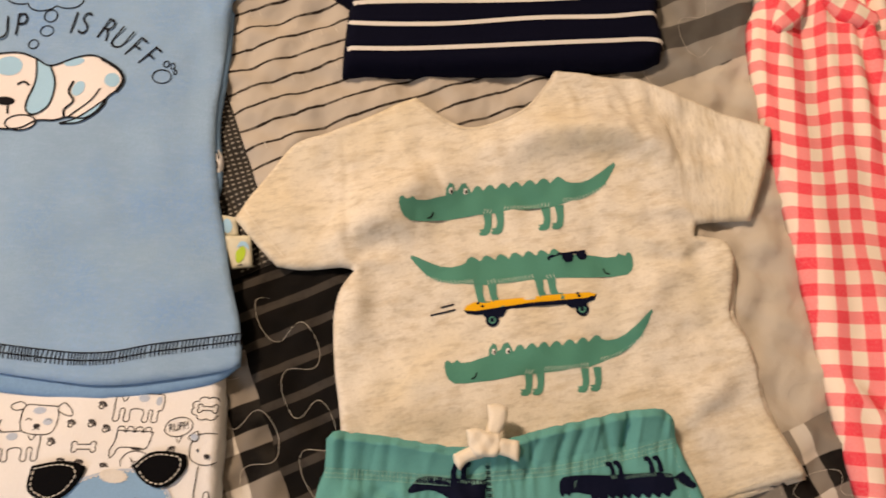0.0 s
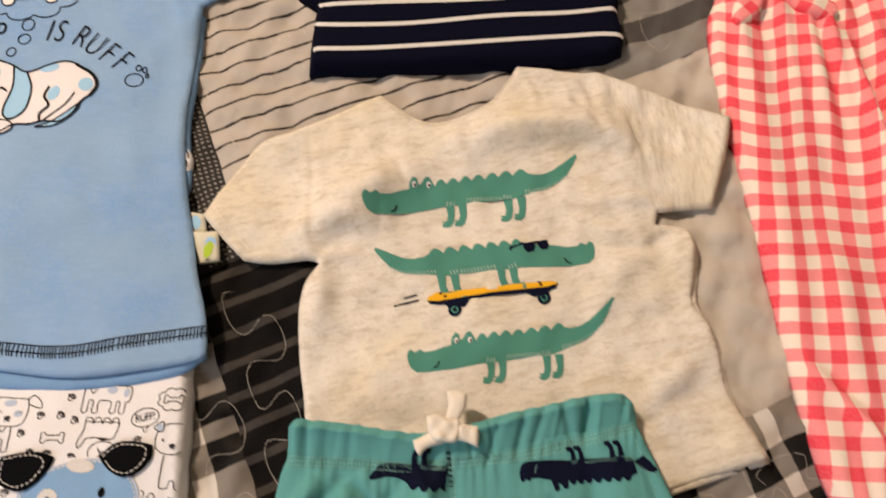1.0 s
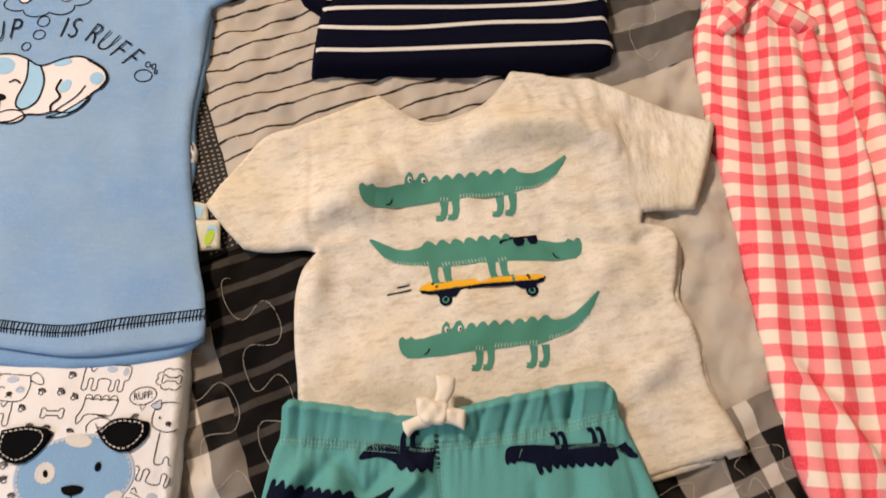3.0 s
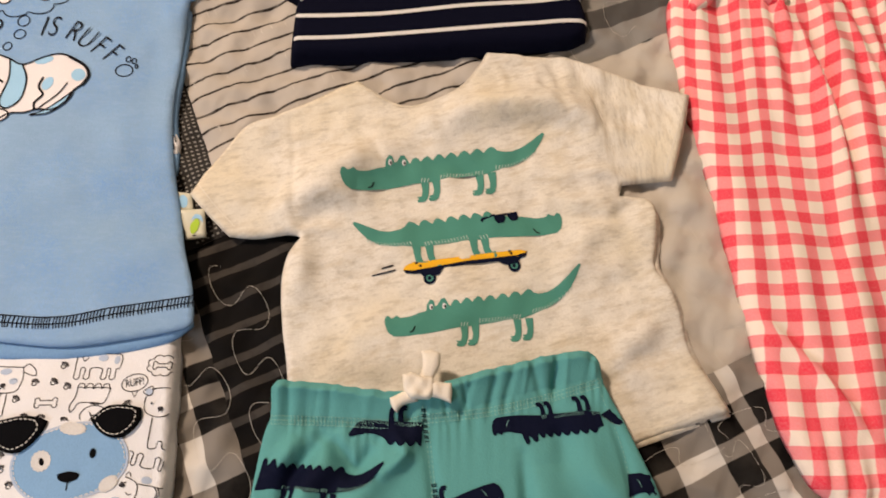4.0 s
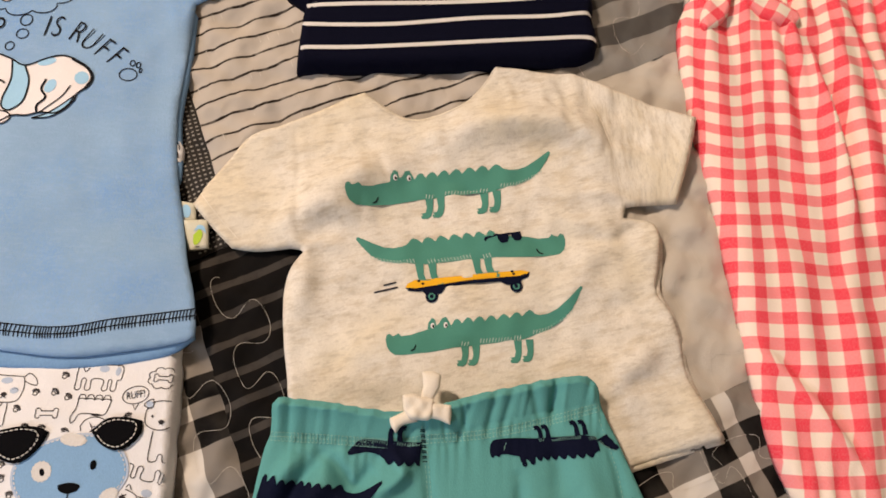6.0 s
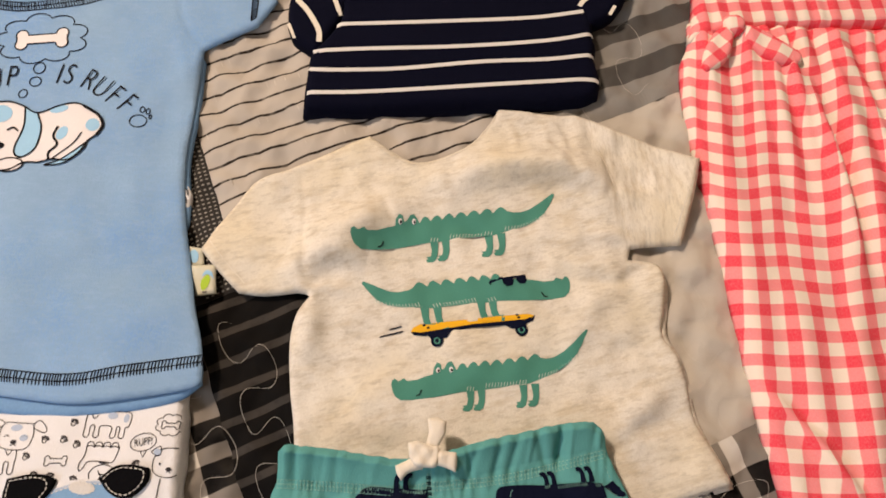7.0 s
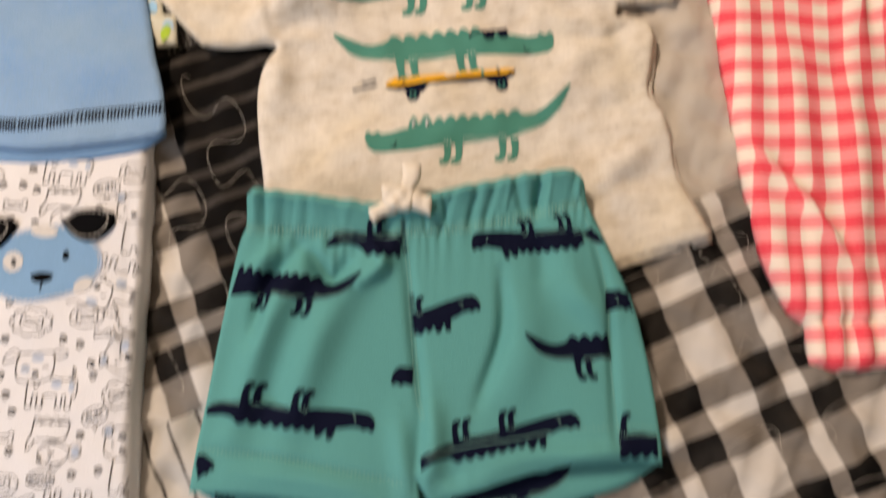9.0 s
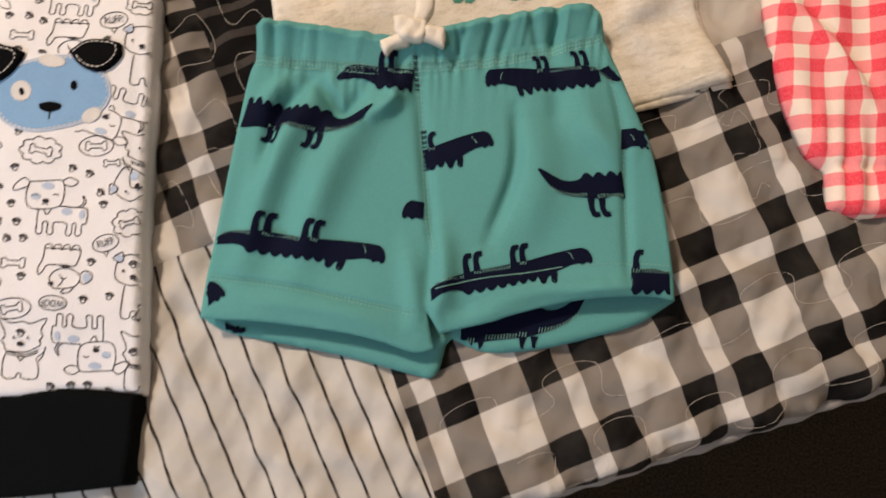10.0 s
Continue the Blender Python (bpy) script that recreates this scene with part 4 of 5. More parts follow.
def bow():
    base = lambda lift: (lambda x, y: np.full(len(x), Z + lift))
    knot = Cloth([[(-0.0253, -0.0740), (-0.0198, -0.0727), (-0.0128, -0.0750), (-0.0073, -0.0753)], [(-0.0063, -0.0825), (-0.0088, -0.0873), (-0.0148, -0.0877), (-0.0203, -0.0873)], [(-0.0243, -0.0820)]], 0.0035, 0.0022, base(0.0255), lambda x, y, d: 0.0014 * ripple(x, y, 0.007, 33), Z + 0.022, 0.0014, 0.0015)
    tie = knot.build("bow", M_CREAM, shorts, label="cream cotton drawstring bow")
    wave = lambda x, y, d: 0.0010 * ripple(x, y, 0.012, 31)
    for runs, lift in (([[(-0.0143, -0.0600), (-0.0088, -0.0590)], [(-0.0030, -0.0610), (-0.0036, -0.0685)], [(-0.0076, -0.0760), (-0.0143, -0.0760)], [(-0.0133, -0.0675)]], 0.0245),
                       ([[(-0.0088, -0.0770), (-0.0018, -0.0780)], [(0.0034, -0.0785), (0.0040, -0.0835)], [(0.0034, -0.0897), (-0.0038, -0.0870)], [(-0.0113, -0.0860)]], 0.0245),
                       ([[(-0.0193, -0.0805), (-0.0268, -0.0845)], [(-0.0323, -0.0873), (-0.0313, -0.0915)], [(-0.0283, -0.0955), (-0.0243, -0.0910)], [(-0.0158, -0.0885)]], 0.0225)):
        Cloth(runs, 0.0030, 0.003, base(lift), wave, Z + lift - 0.004, 0.0016, 0.0015).build("tail", M_CREAM, tie)


bow()

# ---- the sky-blue top and the printed trousers under it ----
trousers = thing("pyjama_trousers", "white line-printed baby trousers with blue applique and black cuff", "trousers")


def leg_relief(x, y, d):
    h = 0.0008 * ripple(x, y, 0.06, 41) + 0.0003 * ripple(x, y, 0.02, 42)
    return h + fold(x, y, [(-0.172, -0.05), (-0.166, -0.15), (-0.158, -0.28)], 0.003, -0.0010)


def leg_base(x, y):
    """The padded leg swells between the hem that lies on it and its cuff."""
    a, b = np.clip((-0.050 - y) / 0.045, 0, 1), np.clip((y + 0.296) / 0.06, 0, 1)
    return Z + 0.0005 + 0.0052 * a * a * (3 - 2 * a) * b * b * (3 - 2 * b)


LEG = Cloth([[(-0.169, -0.015), (-0.1665, -0.055), (-0.1635, -0.075), (-0.1590, -0.148), (-0.1562, -0.205), (-0.1515, -0.250)], [(-0.1490, -0.290), (-0.185, -0.290), (-0.226, -0.297)], [(-0.300, -0.303), (-0.315, -0.15)], [(-0.325, -0.015)]],
            0.0080, 0.005, leg_base, leg_relief, Z - 0.002)
LEG.build("leg", M_WHITE, trousers)
CUFF = Cloth([[(-0.1505, -0.2885), (-0.1505, -0.312)], [(-0.1510, -0.3375), (-0.218, -0.3475)], [(-0.295, -0.3550)], [(-0.293, -0.299), (-0.226, -0.2925), (-0.186, -0.2855)]], 0.0095, 0.004, Z + 0.0007,
             lambda x, y, d: 0.00045 * np.sin((x - 0.1 * y) * 2400) + 0.0006 * ripple(x, y, 0.05, 43), Z - 0.002, 0.0022)
CUFF.build("cuff", M_CUFF, trousers, label="black ribbed cuff")

FC = (-0.2160, -0.1252)
FACE = oval(*FC, 0.0332, 0.0216, 4, 56)
FACE[:, 1] += 0.0014 * np.sin((FACE[:, 0] - FC[0]) * 90)
patch_blue = drape("applique", FACE, LEG, M_FACE, trousers, 0.0010, label="sky-blue fleece applique with white and black patches")
ribbons("border", [np.concatenate([FACE, FACE[:2]])], 0.0013, LEG, M_PALEINK, patch_blue, 0.0012)
ribbons("stitching", [q for q in dashes(FC + (np.concatenate([FACE, FACE[:1]]) - FC) * 0.955, 0.0017, 0.0011)], 0.0006, LEG, M_WHITETHREAD, patch_blue, 0.0016, round_=True)
rough = lambda c, k: c + (c - c.mean(0)) * (0.06 * np.sin(np.arange(len(c)) * k))[:, None]
for c in (oval(-0.2322, -0.1248, 0.0058, 0.0058, 0, 34), oval(-0.2170, -0.1065, 0.0078, 0.0036, -4, 34), oval(-0.1915, -0.1365, 0.0058, 0.0038, 35, 34)):
    drape("white_patch", rough(c, 2.6), LEG, M_PATCHWHITE, patch_blue, 0.0018, 0.003)
    ribbons("stitching", [[p + (c.mean(0) - p) * 0.05, p + (c.mean(0) - p) * 0.28] for p in c[::2]], 0.0004, LEG, M_WHITETHREAD, patch_blue, 0.0022, round_=True)
for c in (oval(-0.2318, -0.1252, 0.0014, 0.0022, 20), oval(-0.2031, -0.1200, 0.0018, 0.0027), loop([[(-0.2212, -0.1318), (-0.2145, -0.1302), (-0.2088, -0.1315)], [(-0.2098, -0.1345), (-0.2150, -0.1362), (-0.2200, -0.1348)]], 0.001)):
    drape("black_patch", c, LEG, M_EAR, patch_blue, 0.0025, 0.003)
ribbons("black_line", [[(-0.2146, -0.1355), (-0.2144, -0.1405)]], 0.0007, LEG, M_INK, patch_blue, 0.0022)
for pts in ([[(-0.2075, -0.1010), (-0.199, -0.0935), (-0.188, -0.0925)], [(-0.1795, -0.0940), (-0.1785, -0.1010), (-0.1845, -0.1090), (-0.192, -0.1115), (-0.201, -0.1080)]],
            [[(-0.2610, -0.1030), (-0.248, -0.1000), (-0.239, -0.1002)], [(-0.2325, -0.1025), (-0.2345, -0.1095), (-0.241, -0.1175), (-0.249, -0.1210), (-0.2610, -0.1160)]]):
    flap = Cloth(pts, 0.0022, 0.0025, lambda x, y: LEG.z(np.stack([x, y], 1)) + 0.0008, None, Z + 0.006, 0.002)
    ear = flap.build("flap", M_EAR, trousers, label="black fleece flap with white stitching")
    mid = flap.poly.mean(0)
    inner = mid + (flap.poly - mid) * 0.80
    ribbons("stitching", dashes(np.concatenate([inner, inner[:1]])[::2], 0.0018, 0.0010), 0.0006, flap, M_WHITETHREAD, ear, 0.0005, round_=True)


def paw(x, y, s, turn):
    t = radians(turn)
    out = [ring(x, y, s * 0.55, s * 0.45, turn, 12)]
    for a in (-50, -17, 17, 50):
        b = radians(a) + t
        out.append(ring(x - math.sin(b) * s, y + math.cos(b) * s, s * 0.2, s * 0.26, turn, 8))
    return out


def bone(x, y, ln, turn):
    """A bone outline: a shaft with two round lobes at each end."""
    r = ln * 0.12
    half = []
    for cy, a0, a1 in ((r * 0.95, 185, -35), (-r * 0.95, 35, -185)):
        half += [(ln / 2 - r * 0.8 + r * math.cos(radians(a)), cy + r * math.sin(radians(a))) for a in np.linspace(a0, a1, 9)]
    pts = [*half, *[(-px, -py) for px, py in half], half[0]]
    t = radians(turn)
    return [[(x + a * math.cos(t) - b * math.sin(t), y + a * math.sin(t) + b * math.cos(t)) for a, b in pts]]


def cloud(x, y, rx, ry, n, turn=0.0):
    """A closed line of round scallops."""
    a = np.linspace(0, math.tau, n * 8 + 1)
    k = 1 + 0.20 * np.abs(np.sin(a * n / 2)) ** 0.8 - 0.11
    t = radians(turn)
    px, py = rx * k * np.cos(a), ry * k * np.sin(a)
    return [np.stack([x + px * math.cos(t) - py * math.sin(t), y + px * math.sin(t) + py * math.cos(t)], 1)]


def legs_line(xs, top, bottom, w):
    """A zigzag of rounded paws hanging from a belly."""
    out = []
    for x in xs:
        out += [(x - w, top), (x - w, bottom + w * 0.6), (x - w * 0.5, bottom), (x + w * 0.5, bottom), (x + w, bottom + w * 0.6), (x + w, top)]
    return out


def floppy_pet():
    """A pet with hanging ears and shut eyes, in millimetres from the middle of its head: lines, dark ovals, pale ovals."""
    lines = [[(-9.2, 7.3), (0, 8.2), (8.6, 8.4), (10.3, 1.3), (8.6, -5.3), (1.3, -7.6), (-7.9, -7.0), (-10.3, 0), (-9.2, 7.3)],
             [(-9.2, 7.2), (-12.5, 9.2), (-17.0, 5.3), (-17.6, 2.0), (-13.9, 2.6), (-9.9, 4.6)], [(8.6, 8.4), (12.5, 10.6), (17.2, 8.6), (14.5, 5.9), (9.4, 6.4)],
             [(-7.0, -0.6), (-5.3, 0.4), (-3.6, -0.6)], [(4.2, 0.2), (5.9, 1.2), (7.4, 0.2)], [(-1.2, -5.2), (0.7, -4.3), (2.4, -5.2)],
             [(-2.6, -7.6), (-2.9, -13.0), *legs_line((-0.9, 5.0), -15.0, -21.6, 1.7), *legs_line((15.2, 20.6), -15.2, -21.6, 1.7), (24.4, -14.5), (23.8, -6.6), (16.0, -5.9), (9.0, -5.6)],
             [(20.5, -6.4), (22.7, -2.6), (20.6, 0.9), (21.2, -3.4), (18.6, -5.8)], [(0.2, -8.0), (2.0, -10.6), (4.2, -8.2)]]
    return lines, [(0.7, -3.0, 1.9, 1.2)], [(-5.0, -0.8, 2.6, 1.9), (0.8, 5.4, 3.6, 1.9), (13.0, -8.4, 3.0, 2.0), (21.6, -9.6, 1.6, 2.6)]


def lying_pet():
    """A pet on its back, four paws up, its head below."""
    feet = [(-9.0, -1.0)]
    for k in range(4):
        x = -9.0 + 5.0 * k
        feet += [(x, 3.2), (x + 0.7, 5.0), (x + 3.2, 5.2), (x + 4.2, 3.4), (x + 4.4, 2.0)]
    lines = [feet + [(11.0, 3.0), (10.2, -2.0), (8.3, -6.2), (3.4, -5.9), (-6.2, -6.2), (-8.3, -9.6), (-10.3, -11.7), (-11.2, -8.0), (-9.6, -4.0), (-9.0, -1.0)],
             *[[(-9.0 + 5.0 * k, 2.6), (-6.8 + 5.0 * k, 3.1), (-4.8 + 5.0 * k, 2.6)] for k in range(4)],
             [(-4.4, -13.0), (-2.0, -9.4), (3.0, -7.6), (9.0, -8.8), (12.2, -12.4), (10.0, -17.0), (4.0, -18.6), (-2.0, -18.2), (-4.4, -13.0)], [(12.0, -10.6), (14.0, -8.4), (18.0, -9.6), (18.4, -13.0), (14.6, -15.6), (11.8, -13.4)],
             [(1.6, -12.8), (3.0, -13.4), (4.6, -12.8)], [(4.6, -18.6), (3.0, -21.0), (7.0, -20.6), (9.6, -17.6)], [(0.8, -11.0), (3.0, -14.4), (1.0, -17.6)]]
    return lines, [(-2.8, -16.2, 1.4, 1.1), (3.6, -6.4, 3.4, 0.6)], [(15.6, -12.0, 2.2, 2.6)]


def upright_pet():
    """A sitting pet with one pricked pale ear and a broad collar."""
    lines = [[(-4.8, 8.0), (-1.0, 9.2), (6.0, 9.2), (8.6, 7.0), (9.4, 0), (8.2, -4.6), (4.6, -7.2), (-1.4, -7.3), (-6.9, -4.1), (-7.6, 2.8), (-6.4, 5.2)],
             [(-6.2, 4.6), (-9.6, 6.9), (-4.8, 10.2), (-4.1, 5.6), (-6.2, 4.6)], [(1.0, -4.6), (2.2, -3.8), (3.4, -4.8)],
             [(-1.8, -8.3), (-2.2, -16.0), (-2.2, -24.8), (2.0, -25.2), (3.0, -21.8), (5.4, -21.8), (6.2, -25.5), (10.0, -25.2), (9.6, -16.0), (9.2, -8.4)]]
    return lines, [(2.2, -2.8, 1.9, 1.2), (-3.4, 0.2, 0.6, 0.8), (3.8, -7.9, 5.4, 0.7)], [(6.2, 2.0, 2.6, 2.4), (-6.2, 7.0, 2.2, 1.8)]


def shaggy_pet():
    """A sitting pet with two pricked ears and a ragged coat."""
    lines = [[(-9.6, 4.0), (-12.4, 10.6), (-6.0, 8.4), (0, 9.4), (4.8, 8.6), (13.0, 11.7), (10.3, 5.5), (11.4, 2.0), (9.8, 0), (10.2, -2.6), (8.0, -4.1), (2.0, -6.9), (-7.6, -6.4), (-9.4, -3.4), (-11.0, -1.0), (-9.4, 0.6), (-9.6, 4.0)],
             [(-7.6, -7.2), (-9.2, -13.0), (-8.3, -20.7), (-2.0, -20.9), (-1.4, -18.6), (0.8, -18.6), (1.4, -20.9), (9.0, -20.7), (9.8, -15.0), (8.2, -9.6)],
             [(-7.4, -7.0), (2.0, -8.2), (9.0, -5.6)], [(-7.4, -8.2), (2.0, -9.4), (8.8, -6.8)], [(8.8, -9.0), (12.0, -6.6), (13.0, -3.4), (11.6, -8.6), (9.6, -11.4)], [(-1.6, -9.6), (0, -11.6), (1.6, -9.8)]]
    return lines, [(-0.6, -2.6, 2.0, 1.3), (-4.2, 0.6, 0.6, 0.8), (3.4, 0.8, 0.6, 0.8)], []


lines, darks, pales = [], [], []
for draw, x, y, turn, flip in ((floppy_pet, -0.2117, -0.1833, 0, 1), (floppy_pet, -0.1749, -0.2692, 180, 1), (floppy_pet, -0.2215, -0.0560, 0, 1), (floppy_pet, -0.2640, -0.0790, 4, -1), (floppy_pet, -0.1850, -0.1400, 168, -1), (floppy_pet, -0.2600, -0.1880, 0, -1),
                               (lying_pet, -0.1992, -0.2154, 0, 1), (lying_pet, -0.2108, -0.0855, 0, 1), (lying_pet, -0.2480, -0.2210, 0, 1), (upright_pet, -0.1610, -0.2228, 0, 1), (upright_pet, -0.1705, -0.0915, 0, 1), (upright_pet, -0.2480, -0.1640, 0, -1),
                               (shaggy_pet, -0.2157, -0.2622, 0, 1), (shaggy_pet, -0.1500, -0.2660, 0, 1), (shaggy_pet, -0.1590, -0.1545, 8, -1), (shaggy_pet, -0.2560, -0.2650, 0, -1), (upright_pet, -0.1655, -0.1760, 60, 1)):
    some, dark, pale = draw()
    c, k = math.cos(radians(turn)) * 0.001, math.sin(radians(turn)) * 0.001
    at = lambda a, b: (x + a * flip * c - b * k, y + a * flip * k + b * c)
    lines += [curve([at(*p) for p in line], 0.0007) for line in some]
    darks += [oval(*at(a, b), rx * 0.001, ry * 0.001, turn, 12) for a, b, rx, ry in dark]
    pales += [oval(*at(a, b), rx * 0.001, ry * 0.001, turn, 14) for a, b, rx, ry in pale]
for x, y, ln, turn in ((-0.2360, -0.0920, 0.0125, 2), (-0.2168, -0.1583, 0.0120, -8), (-0.1867, -0.1541, 0.0115, 4), (-0.2244, -0.2215, 0.0125, 2), (-0.1768, -0.1633, 0.0090, 6), (-0.1720, -0.0686, 0.0105, 0), (-0.2218, -0.2461, 0.0115, 14), (-0.1540, -0.2450, 0.008, 70),
                       (-0.1640, -0.1960, 0.0100, 20)):
    lines += bone(x, y, ln, turn)
lines += cloud(-0.2168, -0.1583, 0.0110, 0.0072, 9) + [ring(-0.1867, -0.1541, 0.0096, 0.0058, 5), ring(-0.2218, -0.2461, 0.0105, 0.0056, 8)] + cloud(-0.1720, -0.0686, 0.0085, 0.0062, 8) + cloud(-0.1640, -0.1960, 0.0085, 0.0072, 8, 20)
lines += [ring(-0.1862, -0.0793, 0.0078, 0.0052, 12), [(-0.1870, -0.0845), (-0.1848, -0.0880), (-0.1835, -0.0842)]]
lines += [ring(-0.1754, -0.2080, 0.0072, 0.0046, 20), [(-0.1765, -0.2125), (-0.1742, -0.2155), (-0.1735, -0.2118)], ring(-0.1999, -0.2420, 0.0074, 0.0040, 0)]
paws = random.Random(44)
for row in range(24):
    for col in range(10):
        p = (-0.258 + col * 0.0108 + (row % 2) * 0.005 + paws.uniform(-0.002, 0.002), -0.062 - row * 0.0098 + paws.uniform(-0.002, 0.002))
        ends = min(float(((np.asarray(l) - p) ** 2).sum(1).min()) for l in lines) ** 0.5
        if ends > 0.0044:
            lines += paw(*p, 0.0024, paws.uniform(-40, 40))


def free(p):
    """Off the applique, its flaps and the edge of the leg."""
    p = np.asarray(p)
    edge = distance(p, LEG.poly)
    return inside(p, LEG.poly) & (edge > 0.0012) & ((((p - FC) / (0.0345, 0.0232)) ** 2).sum(1) > 1.0)


kept = []
for line in lines:
    ok, run = free(line), []
    for p, good in zip(line, ok):
        if good:
            run.append(p)
        if (not good or p is line[-1]) and run:
            if len(run) > 2:
                kept.append(run)
            run = []
    if len(run) > 2:
        kept.append(run)
ribbons("line_print", kept, 0.00055, LEG, M_GREYINK, trousers, 0.0004, "charcoal line print of bones, paw marks and pets")
shapes("pale_spot", [p for p in pales if free(p).all()], LEG, M_PALEINK, trousers, 0.0003, split=True)
tagged(shapes("dark_spot", [p for p in darks if free(p).all()], LEG, M_GREYINK, trousers, 0.0005), kind="stuff")


def word(text, x, y, z, size, turn, mat, parent, squeeze=1.0, thin=0.0, slant=0.0):
    data = bpy.data.curves.new("lettering", "FONT")
    data.body, data.size, data.align_x, data.align_y = text, size, "CENTER", "CENTER"
    data.offset, data.shear = thin, slant
    data.materials.append(mat)
    ob = new("lettering", data)
    ob.parent = parent
    ob.matrix_basis = pose(x, y, z, 0, 0, turn) @ Matrix.Diagonal((squeeze, 1, 1, 1))
    return ob


zl = lambda c, x, y: float(c.z([(x, y)])[0])
word("RUFF!", -0.1862, -0.0793, zl(LEG, -0.1862, -0.0793) + 0.0007, 0.0062, 12, M_INK, trousers, 0.72)
word("RUFF", -0.1754, -0.2080, zl(LEG, -0.1754, -0.2080) + 0.0007, 0.0056, 20, M_INK, trousers, 0.75)
word("WOOF", -0.1999, -0.2420, zl(LEG, -0.1999, -0.242) + 0.0007, 0.0054, 180, M_INK, trousers, 0.75)

top = thing("blue_top", "sky-blue jersey baby top with black lettering and contrast stitching", "shirt")


def top_relief(x, y, d):
    h = 0.0013 * ripple(x, y, 0.11, 51) + 0.0004 * ripple(x, y, 0.03, 52)
    h += fold(x, y, [(-0.40, 0.045), (-0.30, 0.035), (-0.20, 0.055)], 0.016, 0.0030)
    h += fold(x, y, [(-0.235, 0.12), (-0.225, 0.08), (-0.23, 0.04)], 0.014, 0.0018)
    h += fold(x, y, [(-0.2215, 0.26), (-0.2129, 0.2284), (-0.1935, 0.204)], 0.0016, -0.0014)
    h += fold(x, y, [(-0.195, 0.195), (-0.215, 0.17), (-0.235, 0.165)], 0.010, 0.0020)
    h += fold(x, y, [(-0.1975, 0.19), (-0.1965, 0.12), (-0.189, 0.06)], 0.0016, -0.0007)
    h += fold(x, y, [(-0.216, 0.215), (-0.206, 0.190), (-0.200, 0.165)], 0.004, 0.0010) + fold(x, y, [(-0.208, 0.175), (-0.214, 0.155), (-0.212, 0.13)], 0.008, -0.0010)
    return h


def top_base(x, y):
    """The top lies on the quilt, and climbs over the trousers under its hem."""
    t = np.clip((0.045 - y) / 0.05, 0, 1)
    return Z + 0.0015 + 0.0095 * t * t * (3 - 2 * t)


side = [(-0.194, 0.203), (-0.1935, 0.156), (-0.1935, 0.111), (-0.185, 0.061), (-0.171, 0.014), (-0.161, -0.015)]
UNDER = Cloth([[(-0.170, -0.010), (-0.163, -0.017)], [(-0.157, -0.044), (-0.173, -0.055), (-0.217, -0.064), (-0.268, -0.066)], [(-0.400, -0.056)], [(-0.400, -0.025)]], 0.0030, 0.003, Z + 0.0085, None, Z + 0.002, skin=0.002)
UNDER.build("back_panel", M_BLUE_DEEP, top)
TOP = Cloth([side, [(-0.1565, -0.036), (-0.160, -0.0455), (-0.198, -0.0540), (-0.232, -0.0585), (-0.267, -0.0565), (-0.330, -0.050)], [(-0.420, -0.040), (-0.430, 0.2)], [(-0.400, 0.300)],
             [(-0.365, 0.2430), (-0.335, 0.2405), (-0.312, 0.2435), (-0.291, 0.2490), (-0.266, 0.2580)], [(-0.235, 0.285)], [(-0.165, 0.285)], [(-0.144, 0.250)], [(-0.157, 0.226), (-0.181, 0.212)]],
            0.0042, 0.0020, top_base, top_relief, Z - 0.002, skin=0.0018, lip=0.0028)
TOP.build("body", M_BLUE, top)
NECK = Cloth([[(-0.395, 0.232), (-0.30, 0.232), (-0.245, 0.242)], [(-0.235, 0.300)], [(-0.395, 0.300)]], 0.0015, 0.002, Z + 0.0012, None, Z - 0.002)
NECK.build("neck_lining", M_BLUE_DEEP, top)
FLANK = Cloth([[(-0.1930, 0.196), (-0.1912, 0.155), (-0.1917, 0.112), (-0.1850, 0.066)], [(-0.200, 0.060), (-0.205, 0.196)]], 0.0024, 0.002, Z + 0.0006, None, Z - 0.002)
FLANK.build("back_panel", M_BLUE_DEEP, top)
CARE = Cloth([[(-0.197, 0.097), (-0.1900, 0.094)], [(-0.1866, 0.088), (-0.1860, 0.080)], [(-0.188, 0.074)], [(-0.197, 0.075)]], 0.0022, 0.002, Z + 0.001, None, Z - 0.002)
care_label = CARE.build("care_label", M_WHITE, top, label="white printed care label peeping out at the side seam")
for k in range(3):
    ribbons("label_line", [curve([(-0.192, 0.092 - k * 0.006), (-0.1895, 0.0905 - k * 0.006), (-0.1885, 0.0865 - k * 0.006)], 0.001)], 0.0006, CARE, M_INK, care_label, 0.0006)
up_line, low_line = [(-0.34, -0.034), (-0.27, -0.040), (-0.235, -0.0405), (-0.202, -0.0335), (-0.157, -0.0255)], [(-0.34, -0.042), (-0.268, -0.0475), (-0.234, -0.0475), (-0.201, -0.0405), (-0.157, -0.0325)]
mid_line = [((a[0] + b[0]) / 2, (a[1] + b[1]) / 2 - 0.0008) for a, b in zip(up_line, low_line)]
ribbons("hem_overlock", [curve(up_line), curve(mid_line)] + ladder(up_line, low_line, 0.0021), 0.0007, TOP, M_DARKTHREAD, top, 0.0006, "black overlock stitching along the hem", True)
neck_u, neck_l = [(-0.360, 0.2405), (-0.335, 0.2390), (-0.312, 0.2420), (-0.291, 0.2475), (-0.268, 0.2565)], [(-0.358, 0.2325), (-0.335, 0.2315), (-0.310, 0.2345), (-0.287, 0.2400), (-0.264, 0.2495)]
